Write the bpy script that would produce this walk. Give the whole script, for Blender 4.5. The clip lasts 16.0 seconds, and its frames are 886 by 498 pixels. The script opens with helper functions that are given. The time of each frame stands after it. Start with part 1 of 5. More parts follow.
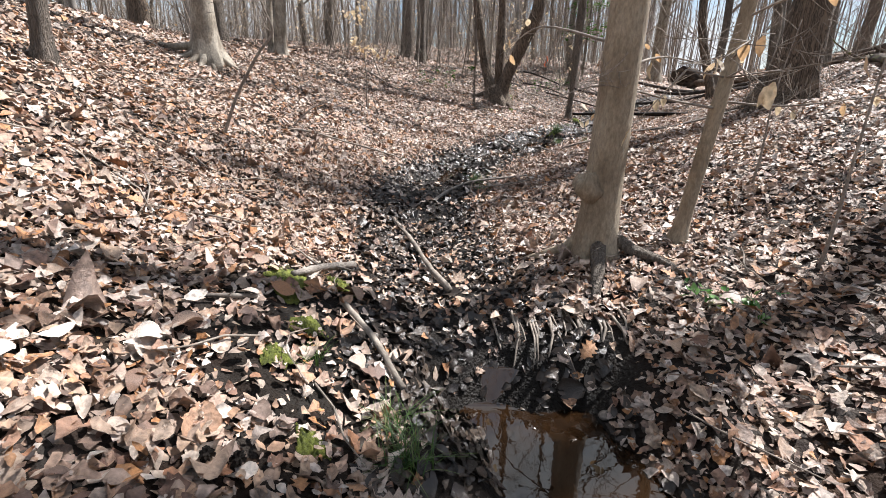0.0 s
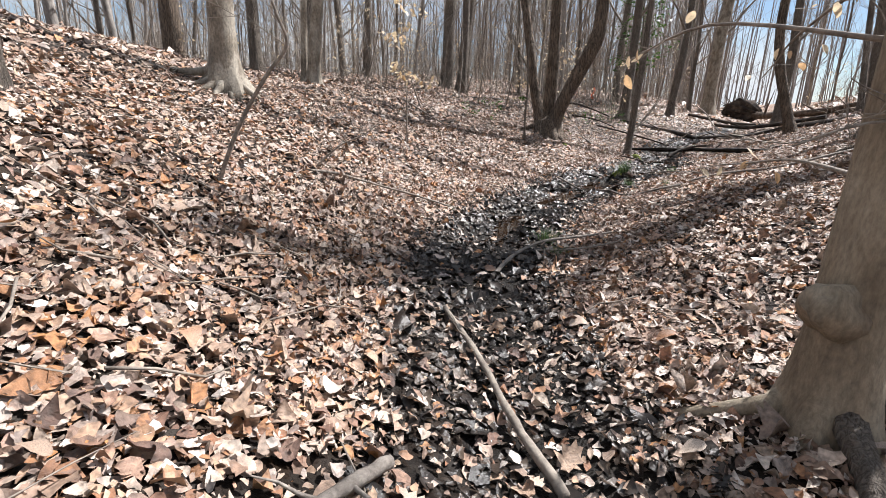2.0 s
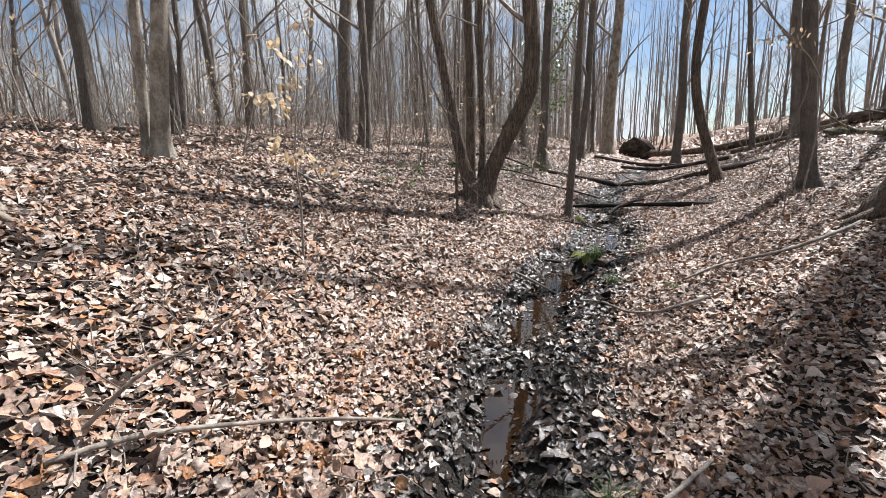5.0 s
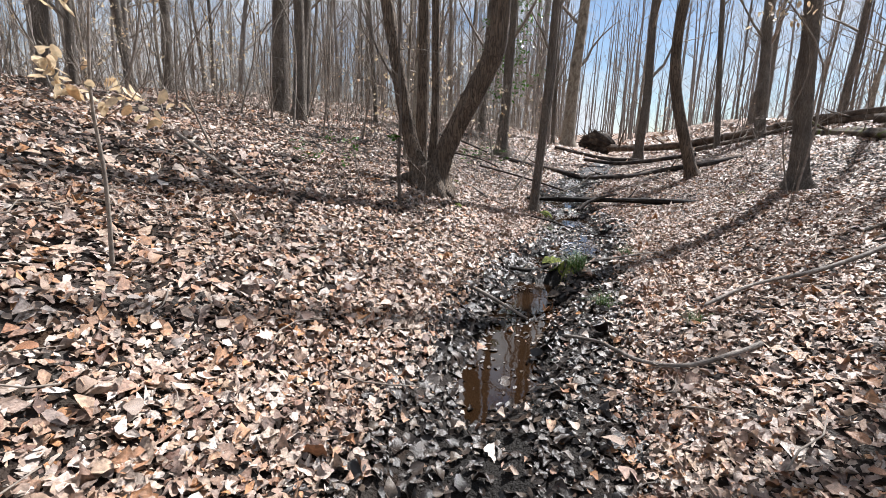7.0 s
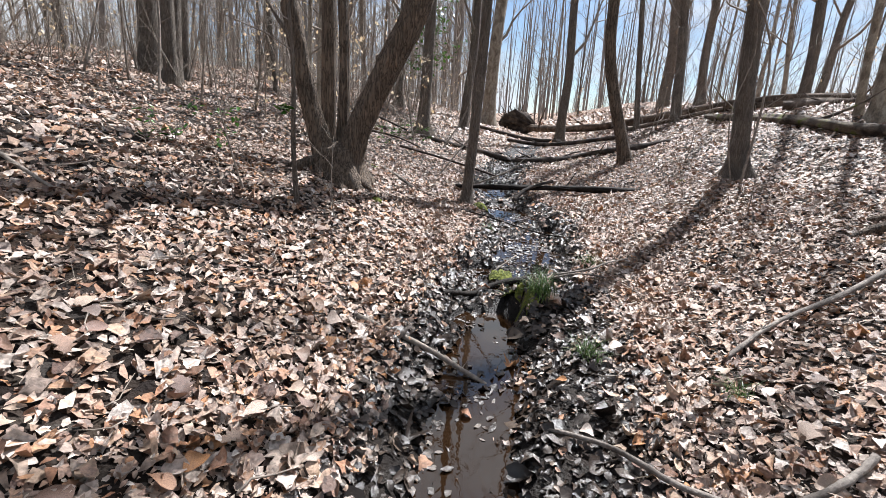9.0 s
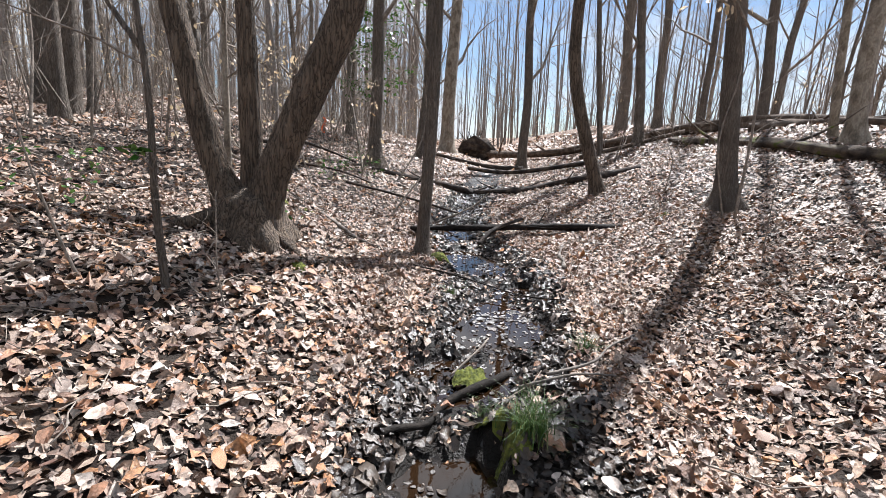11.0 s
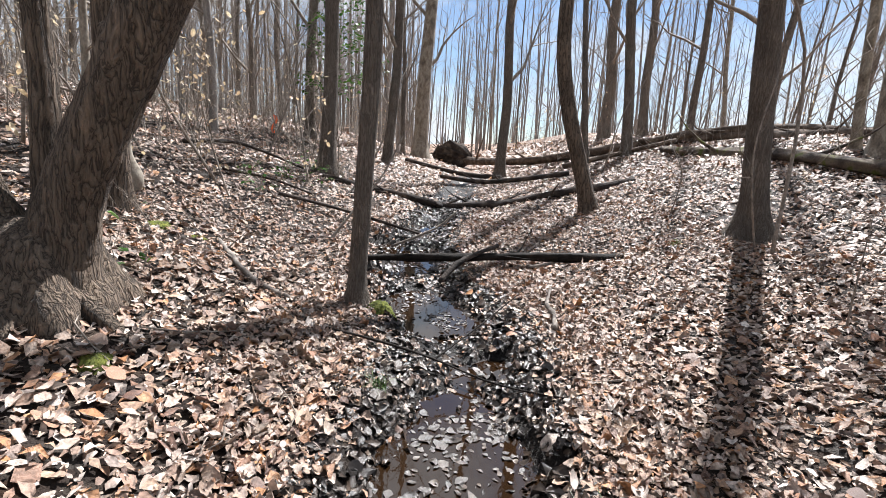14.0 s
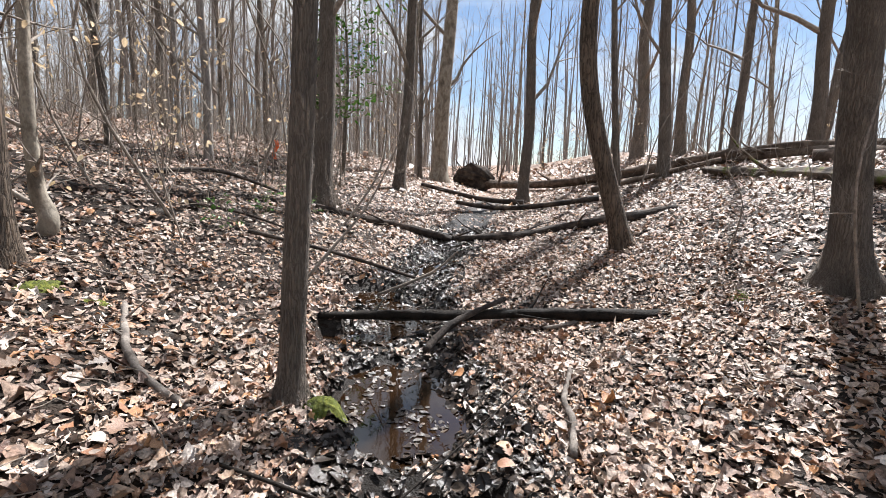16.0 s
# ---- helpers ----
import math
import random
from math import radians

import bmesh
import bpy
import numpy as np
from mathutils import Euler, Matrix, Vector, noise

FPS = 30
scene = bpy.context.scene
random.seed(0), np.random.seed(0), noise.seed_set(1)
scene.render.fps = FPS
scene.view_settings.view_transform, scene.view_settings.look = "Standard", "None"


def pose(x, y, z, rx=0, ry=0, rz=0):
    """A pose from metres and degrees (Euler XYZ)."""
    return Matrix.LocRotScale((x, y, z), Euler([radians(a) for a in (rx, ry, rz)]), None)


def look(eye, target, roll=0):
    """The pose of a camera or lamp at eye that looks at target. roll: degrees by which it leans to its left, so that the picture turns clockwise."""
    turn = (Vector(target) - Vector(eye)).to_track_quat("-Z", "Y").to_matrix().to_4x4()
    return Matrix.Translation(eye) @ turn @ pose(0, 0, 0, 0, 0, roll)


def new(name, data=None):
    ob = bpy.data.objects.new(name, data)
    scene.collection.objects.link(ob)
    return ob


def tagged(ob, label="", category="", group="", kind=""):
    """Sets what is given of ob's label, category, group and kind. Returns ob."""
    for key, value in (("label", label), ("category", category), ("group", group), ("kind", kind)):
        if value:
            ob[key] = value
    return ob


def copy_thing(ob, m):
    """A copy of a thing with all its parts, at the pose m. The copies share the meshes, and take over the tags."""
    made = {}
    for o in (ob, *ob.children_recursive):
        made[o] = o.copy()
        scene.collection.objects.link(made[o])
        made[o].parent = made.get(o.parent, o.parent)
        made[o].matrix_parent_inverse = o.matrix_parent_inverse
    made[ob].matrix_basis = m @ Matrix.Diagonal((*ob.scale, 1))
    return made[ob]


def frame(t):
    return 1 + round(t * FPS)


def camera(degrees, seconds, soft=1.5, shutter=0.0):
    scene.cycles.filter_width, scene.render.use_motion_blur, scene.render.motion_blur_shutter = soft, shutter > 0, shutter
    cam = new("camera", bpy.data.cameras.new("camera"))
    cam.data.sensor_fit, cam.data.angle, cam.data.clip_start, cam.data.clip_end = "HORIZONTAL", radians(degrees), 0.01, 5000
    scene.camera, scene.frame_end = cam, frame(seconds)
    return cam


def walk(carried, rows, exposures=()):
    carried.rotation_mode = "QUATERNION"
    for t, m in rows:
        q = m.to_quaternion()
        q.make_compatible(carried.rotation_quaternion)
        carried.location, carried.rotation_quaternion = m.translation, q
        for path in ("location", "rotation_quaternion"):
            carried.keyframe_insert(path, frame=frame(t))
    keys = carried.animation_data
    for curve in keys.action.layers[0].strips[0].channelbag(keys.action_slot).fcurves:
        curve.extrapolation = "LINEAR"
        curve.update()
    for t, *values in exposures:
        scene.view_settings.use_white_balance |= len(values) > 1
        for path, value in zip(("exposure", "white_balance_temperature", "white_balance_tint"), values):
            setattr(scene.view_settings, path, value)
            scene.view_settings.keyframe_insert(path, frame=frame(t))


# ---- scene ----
cam = camera(87.6, 16.0, 0.8)
PATH = [
    (0, (0.051, 0.129, 1.5), (0.05, 2.021, 0.85), 1.2),
    (0.5, (0.019, 0.337, 1.547), (0.019, 2.227, 0.891), 0.8),
    (1, (0.012, 0.751, 1.508), (0.016, 2.654, 0.893), 1.3),
    (1.1, (-0.001, 0.842, 1.521), (0.004, 2.751, 0.923), 1.5),
    (1.5, (-0.071, 1.11, 1.548), (-0.122, 3.024, 0.97), 1.9),
    (2, (-0.25, 1.525, 1.515), (-0.385, 3.447, 0.98), 1.5),
    (2.5, (-0.49, 1.982, 1.836), (-0.575, 3.919, 1.344), 0.6),
    (3, (-0.594, 2.349, 2.024), (-0.619, 4.282, 1.508), 0.7),
    (3.5, (-0.671, 2.728, 2.11), (-0.645, 4.661, 1.597), 1.8),
    (4, (-0.736, 3.191, 2.125), (-0.635, 5.117, 1.597), 1.8),
    (4.5, (-0.708, 3.605, 2.164), (-0.493, 5.536, 1.69), -0.2),
    (5, (-0.61, 4.177, 2.12), (-0.346, 6.122, 1.736), -0.9),
    (5.2, (-0.576, 4.351, 2.089), (-0.29, 6.295, 1.718), -0.8),
    (7.3, (-0.061, 6.242, 1.904), (0.441, 8.129, 1.47), 2.1),
    (7.5, (-0.015, 6.458, 1.921), (0.524, 8.335, 1.489), 1.9),
    (8, (0.061, 6.739, 1.953), (0.715, 8.577, 1.515), 3.3),
    (8.2, (0.079, 6.851, 1.918), (0.774, 8.667, 1.448), 3.7),
    (10.3, (0.635, 8.24, 2.007), (1.524, 9.956, 1.491), 2.7),
    (10.5, (0.705, 8.329, 2.023), (1.616, 10.042, 1.537), 2.6),
    (11, (0.947, 8.637, 2.066), (1.886, 10.358, 1.67), 2.2),
    (11.5, (1.067, 8.784, 2.086), (2.008, 10.512, 1.726), 2.4),
    (12, (1.133, 8.984, 2.082), (2.091, 10.699, 1.706), 1.8),
    (12.5, (1.241, 9.227, 2.09), (2.245, 10.913, 1.707), 1.7),
    (13, (1.512, 9.514, 2.066), (2.559, 11.17, 1.661), 2.3),
    (13.5, (1.782, 9.779, 2.095), (2.809, 11.446, 1.687), 3.0),
    (14, (2.088, 10.062, 2.126), (3.108, 11.743, 1.754), 3.3),
    (14.5, (2.3, 10.229, 2.132), (3.318, 11.916, 1.793), 3.0),
    (15, (2.671, 10.474, 2.147), (3.67, 12.181, 1.853), 3.5),
    (15.5, (2.912, 10.661, 2.204), (3.871, 12.388, 1.888), 3.0),
    (16, (3.108, 11.005, 2.253), (4.018, 12.762, 1.964), 2.5),
]
walk(cam, [(t, look(eye, target, roll)) for t, eye, target, roll in PATH], [(0, 1.3, 6300, 10), (2.5, 1.2, 6250, 10), (5, 1.2, 6200, 10), (12, 1.34, 6100, 10), (16, 1.38, 6300, 10)])

# ---- world, sun, exposure ----
SUN_AZ, SUN_EL = radians(59), radians(52)
world = bpy.data.worlds.new("sky")
scene.world = world
world.use_nodes = True
wn, wl = world.node_tree.nodes, world.node_tree.links
wn.clear()
sky = wn.new("ShaderNodeTexSky")
sky.sky_type, sky.sun_disc = "NISHITA", False
sky.sun_elevation, sky.sun_rotation = SUN_EL, SUN_AZ
sky.air_density, sky.dust_density, sky.ozone_density = 1.0, 0.3, 1.0
coord = wn.new("ShaderNodeTexCoord")
stretch = wn.new("ShaderNodeMapping")
stretch.inputs["Scale"].default_value = (1.0, 1.0, 2.2)
cloud = wn.new("ShaderNodeTexNoise")
cloud.inputs["Scale"].default_value, cloud.inputs["Detail"].default_value, cloud.inputs["Roughness"].default_value = 2.6, 7.0, 0.55
ramp = wn.new("ShaderNodeValToRGB")
ramp.color_ramp.elements[0].position, ramp.color_ramp.elements[1].position = 0.40, 0.58
mix = wn.new("ShaderNodeMix")
mix.data_type = "RGBA"
mix.inputs["B"].default_value = (7.4, 7.7, 8.0, 1)
back = wn.new("ShaderNodeBackground")
back.inputs["Strength"].default_value = 0.05
out = wn.new("ShaderNodeOutputWorld")
wl.new(coord.outputs["Generated"], stretch.inputs["Vector"])
wl.new(stretch.outputs["Vector"], cloud.inputs["Vector"])
wl.new(cloud.outputs["Fac"], ramp.inputs["Fac"])
wl.new(ramp.outputs["Color"], mix.inputs["Factor"])
wl.new(sky.outputs["Color"], mix.inputs["A"])
wl.new(mix.outputs["Result"], back.inputs["Color"])
wl.new(back.outputs["Background"], out.inputs["Surface"])

sun = new("sun", bpy.data.lights.new("sun", "SUN"))
sun.data.energy, sun.data.angle, sun.data.color = 5.0, radians(0.75), (1.0, 0.972, 0.945)
sun_way = Vector((math.sin(SUN_AZ) * math.cos(SUN_EL), math.cos(SUN_AZ) * math.cos(SUN_EL), math.sin(SUN_EL)))
sun.matrix_world = look(sun_way * 60, (0, 0, 0))

rng = np.random.default_rng(11)


# ---- materials ----
def ramp_of(nodes, stops):
    r = nodes.new("ShaderNodeValToRGB")
    while len(r.color_ramp.elements) < len(stops):
        r.color_ramp.elements.new(0.5)
    for e, (p, c) in zip(r.color_ramp.elements, stops):
        e.position, e.color = p, (*c, 1)
    return r


def material(name, stops, source="noise", scale=8.0, stretch=(1, 1, 1), rough=0.8, bump=0.4, bump_scale=40.0, fine=0.35, coat=0.0, spec=0.5, translucent=0.0):
    """A surface whose colour runs over stops, by noise, by island or by object, with a finer grain over it and relief."""
    m = bpy.data.materials.new(name)
    m.use_nodes = True
    nodes, links = m.node_tree.nodes, m.node_tree.links
    bsdf = nodes["Principled BSDF"]
    tc = nodes.new("ShaderNodeTexCoord")
    mp = nodes.new("ShaderNodeMapping")
    mp.inputs["Scale"].default_value = stretch
    links.new(tc.outputs["Object"], mp.inputs["Vector"])
    big = nodes.new("ShaderNodeTexNoise")
    big.inputs["Scale"].default_value, big.inputs["Detail"].default_value = scale, 6.0
    links.new(mp.outputs["Vector"], big.inputs["Vector"])
    r = ramp_of(nodes, stops)
    if source == "island":
        g = nodes.new("ShaderNodeNewGeometry")
        links.new(g.outputs["Random Per Island"], r.inputs["Fac"])
    elif source == "object":
        g = nodes.new("ShaderNodeObjectInfo")
        links.new(g.outputs["Random"], r.inputs["Fac"])
    else:
        links.new(big.outputs["Fac"], r.inputs["Fac"])
    grain = nodes.new("ShaderNodeTexNoise")
    grain.inputs["Scale"].default_value, grain.inputs["Detail"].default_value, grain.inputs["Roughness"].default_value = bump_scale, 8.0, 0.65
    links.new(mp.outputs["Vector"], grain.inputs["Vector"])
    span = nodes.new("ShaderNodeMapRange")
    span.inputs["From Min"].default_value, span.inputs["From Max"].default_value = 0.3, 0.7
    span.inputs["To Min"].default_value, span.inputs["To Max"].default_value = 1 - fine, 1 + fine
    links.new((big if source != "noise" else grain).outputs["Fac"], span.inputs["Value"])
    mul = nodes.new("ShaderNodeVectorMath")
    mul.operation = "SCALE"
    links.new(r.outputs["Color"], mul.inputs[0])
    links.new(span.outputs["Result"], mul.inputs["Scale"])
    links.new(mul.outputs["Vector"], bsdf.inputs["Base Color"])
    bsdf.inputs["Roughness"].default_value, bsdf.inputs["Coat Weight"].default_value = rough, coat
    bsdf.inputs["Specular IOR Level"].default_value = spec
    if bump:
        b = nodes.new("ShaderNodeBump")
        b.inputs["Strength"].default_value, b.inputs["Distance"].default_value = bump, 0.02
        links.new(grain.outputs["Fac"], b.inputs["Height"])
        links.new(b.outputs["Normal"], bsdf.inputs["Normal"])
    if translucent:
        tr = nodes.new("ShaderNodeBsdfTranslucent")
        links.new(mul.outputs["Vector"], tr.inputs["Color"])
        mx = nodes.new("ShaderNodeMixShader")
        mx.inputs["Fac"].default_value = translucent
        links.new(bsdf.outputs["BSDF"], mx.inputs[1])
        links.new(tr.outputs["BSDF"], mx.inputs[2])
        links.new(mx.outputs["Shader"], nodes["Material Output"].inputs["Surface"])
    return m


def furrowed(name, ridge, crack, scale):
    """Bark in long plates with deep cracks between them."""
    m = bpy.data.materials.new(name)
    m.use_nodes = True
    nodes, links = m.node_tree.nodes, m.node_tree.links
    bsdf = nodes["Principled BSDF"]
    tc = nodes.new("ShaderNodeTexCoord")
    wob = nodes.new("ShaderNodeTexNoise")
    wob.inputs["Scale"].default_value, wob.inputs["Detail"].default_value = 6.0, 4.0
    links.new(tc.outputs["Object"], wob.inputs["Vector"])
    add = nodes.new("ShaderNodeVectorMath")
    add.operation = "MULTIPLY_ADD"
    add.inputs[1].default_value = (0.03, 0.03, 0.3)
    links.new(wob.outputs["Color"], add.inputs[0])
    links.new(tc.outputs["Object"], add.inputs[2])
    mp = nodes.new("ShaderNodeMapping")
    mp.inputs["Scale"].default_value = (1, 1, 0.11)
    links.new(add.outputs["Vector"], mp.inputs["Vector"])
    n = nodes.new("ShaderNodeTexNoise")
    n.inputs["Scale"].default_value, n.inputs["Detail"].default_value, n.inputs["Roughness"].default_value, n.inputs["Distortion"].default_value = scale, 4.0, 0.55, 0.5
    links.new(mp.outputs["Vector"], n.inputs["Vector"])
    off = nodes.new("ShaderNodeMath")
    off.operation = "SUBTRACT"
    off.inputs[1].default_value = 0.5
    links.new(n.outputs["Fac"], off.inputs[0])
    ab = nodes.new("ShaderNodeMath")
    ab.operation = "ABSOLUTE"
    links.new(off.outputs["Value"], ab.inputs[0])
    v = nodes.new("ShaderNodeMath")
    v.operation, v.use_clamp = "MULTIPLY", True
    v.inputs[1].default_value = 5.0
    links.new(ab.outputs["Value"], v.inputs[0])
    fine = nodes.new("ShaderNodeTexNoise")
    fine.inputs["Scale"].default_value, fine.inputs["Detail"].default_value, fine.inputs["Roughness"].default_value = 55.0, 8.0, 0.7
    links.new(mp.outputs["Vector"], fine.inputs["Vector"])
    patch = nodes.new("ShaderNodeTexNoise")
    patch.inputs["Scale"].default_value, patch.inputs["Detail"].default_value = 2.5, 5.0
    links.new(tc.outputs["Object"], patch.inputs["Vector"])
    r = ramp_of(nodes, [(0.0, crack), (0.25, tuple(0.75 * c for c in ridge)), (0.9, ridge)])
    links.new(v.outputs["Value"], r.inputs["Fac"])
    span = nodes.new("ShaderNodeMapRange")
    span.inputs["From Min"].default_value, span.inputs["From Max"].default_value = 0.6, 1.4
    span.inputs["To Min"].default_value, span.inputs["To Max"].default_value = 0.5, 1.5
    both = nodes.new("ShaderNodeMath")
    links.new(fine.outputs["Fac"], both.inputs[0])
    links.new(patch.outputs["Fac"], both.inputs[1])
    links.new(both.outputs["Value"], span.inputs["Value"])
    mul = nodes.new("ShaderNodeVectorMath")
    mul.operation = "SCALE"
    links.new(r.outputs["Color"], mul.inputs[0])
    links.new(span.outputs["Result"], mul.inputs["Scale"])
    links.new(mul.outputs["Vector"], bsdf.inputs["Base Color"])
    bsdf.inputs["Roughness"].default_value = 0.95
    h = nodes.new("ShaderNodeMath")
    h.operation = "MULTIPLY_ADD"
    h.inputs[1].default_value = 0.35
    links.new(fine.outputs["Fac"], h.inputs[0])
    links.new(v.outputs["Value"], h.inputs[2])
    b = nodes.new("ShaderNodeBump")
    b.inputs["Strength"].default_value, b.inputs["Distance"].default_value = 1.0, 0.035
    links.new(h.outputs["Value"], b.inputs["Height"])
    links.new(b.outputs["Normal"], bsdf.inputs["Normal"])
    return m


LEAF_STOPS = [(0.0, (0.19, 0.105, 0.062)), (0.08, (0.40, 0.295, 0.205)), (0.17, (0.09, 0.046, 0.03)), (0.27, (0.46, 0.36, 0.265)), (0.36, (0.25, 0.135, 0.08)), (0.46, (0.60, 0.51, 0.41)), (0.54, (0.12, 0.06, 0.038)), (0.63, (0.40, 0.275, 0.175)), (0.71, (0.27, 0.12, 0.055)), (0.79, (0.54, 0.445, 0.345)), (0.86, (0.16, 0.085, 0.055)), (0.93, (0.37, 0.17, 0.06)), (1.0, (0.33, 0.225, 0.15))]
LEAF_STOPS = [(p, (c[0], c[1] * 1.015, c[2] * 1.1)) for p, c in LEAF_STOPS]
M_LEAF = material("dry leaves", LEAF_STOPS, "island", 45, rough=0.5, bump=0.5, bump_scale=90, fine=0.5, translucent=0.05)
M_LEAF_ONE = material("dry leaf", LEAF_STOPS, "object", 30, rough=0.5, bump=0.25, bump_scale=120, fine=0.42, translucent=0.05)
M_WET = material("wet leaves", [(0, (0.012, 0.009, 0.007)), (0.35, (0.04, 0.027, 0.019)), (0.6, (0.015, 0.011, 0.009)), (0.85, (0.065, 0.045, 0.032)), (1, (0.10, 0.075, 0.055))], "island", 30, rough=0.33, bump=0.3, bump_scale=120, fine=0.3, spec=0.5)
M_TAN = material("beech leaves", [(0, (0.58, 0.43, 0.25)), (0.6, (0.66, 0.54, 0.37)), (1, (0.48, 0.29, 0.14))], "island", 30, rough=0.5, bump=0.2, bump_scale=90, translucent=0.4)
M_GREEN = material("green leaves", [(0, (0.03, 0.09, 0.015)), (0.6, (0.07, 0.16, 0.03)), (1, (0.14, 0.24, 0.06))], "island", 30, rough=0.25, bump=0.1, bump_scale=90, translucent=0.2)
M_GRASS = material("grass", [(0, (0.025, 0.06, 0.012)), (0.8, (0.07, 0.13, 0.025)), (1, (0.2, 0.2, 0.08))], "island", 30, rough=0.45, bump=0.0, translucent=0.25)
M_MOSS = material("moss", [(0.3, (0.04, 0.05, 0.01)), (0.5, (0.11, 0.125, 0.018)), (0.7, (0.19, 0.20, 0.03))], "noise", 30, rough=0.95, bump=0.8, bump_scale=160)
M_BARK_GREY = furrowed("grey bark", (0.25, 0.205, 0.165), (0.10, 0.08, 0.064), 50)
M_BARK_TAN = material("tan bark", [(0.3, (0.16, 0.12, 0.08)), (0.5, (0.25, 0.20, 0.14)), (0.72, (0.33, 0.28, 0.21))], "noise", 6, (1, 1, 0.4), 0.9, 0.55, 60)
M_BARK_DARK = furrowed("dark furrowed bark", (0.20, 0.147, 0.105), (0.03, 0.022, 0.016), 26)
M_BARK_PALE = material("pale smooth bark", [(0.3, (0.10, 0.08, 0.06)), (0.46, (0.20, 0.165, 0.125)), (0.58, (0.30, 0.262, 0.21)), (0.72, (0.15, 0.122, 0.092))], "noise", 5, (1, 1, 0.6), 0.88, 0.45, 40)
# grey bark for far stems, with the haze of distance put into its colour
M_BARK_HAZE = material("grey bark paled for haze", [(0.3, (0.14, 0.122, 0.108)), (0.5, (0.22, 0.195, 0.175)), (0.7, (0.31, 0.28, 0.255))], "noise", 5, (1, 1, 0.3), 0.9, 0.5, 40)
M_TWIG = material("twig bark", [(0.3, (0.13, 0.105, 0.085)), (0.7, (0.29, 0.245, 0.2))], "noise", 12, rough=0.85, bump=0.3)
M_ROTTEN = material("weathered log", [(0.3, (0.012, 0.009, 0.007)), (0.5, (0.036, 0.026, 0.02)), (0.7, (0.10, 0.075, 0.058))], "noise", 4, (1, 1, 1), 0.95, 0.9, 30)
M_LOG = material("brown weathered trunk", [(0.3, (0.035, 0.025, 0.019)), (0.5, (0.095, 0.068, 0.05)), (0.7, (0.20, 0.15, 0.115))], "noise", 4, (1, 1, 1), 0.95, 0.9, 30)
M_WETWOOD = material("wet black wood", [(0.3, (0.005, 0.004, 0.003)), (0.7, (0.022, 0.016, 0.012))], "noise", 9, rough=0.8, bump=0.6, bump_scale=50, spec=0.2)
M_MOSSWOOD = material("mossy log", [(0.35, (0.03, 0.022, 0.017)), (0.5, (0.12, 0.092, 0.07)), (0.58, (0.15, 0.125, 0.08)), (0.64, (0.10, 0.115, 0.025))], "noise", 3.2, (1, 1, 1), 0.95, 0.9, 40)
M_DEADWOOD = material("grey dead wood", [(0.3, (0.07, 0.057, 0.047)), (0.5, (0.16, 0.135, 0.115)), (0.7, (0.27, 0.235, 0.2))], "noise", 9, rough=0.9, bump=0.5, bump_scale=50)
M_RIBBON = material("orange ribbon", [(0, (0.9, 0.13, 0.03)), (1, (0.95, 0.2, 0.05))], "noise", 9, rough=0.4, bump=0.0, fine=0.1, translucent=0.3)


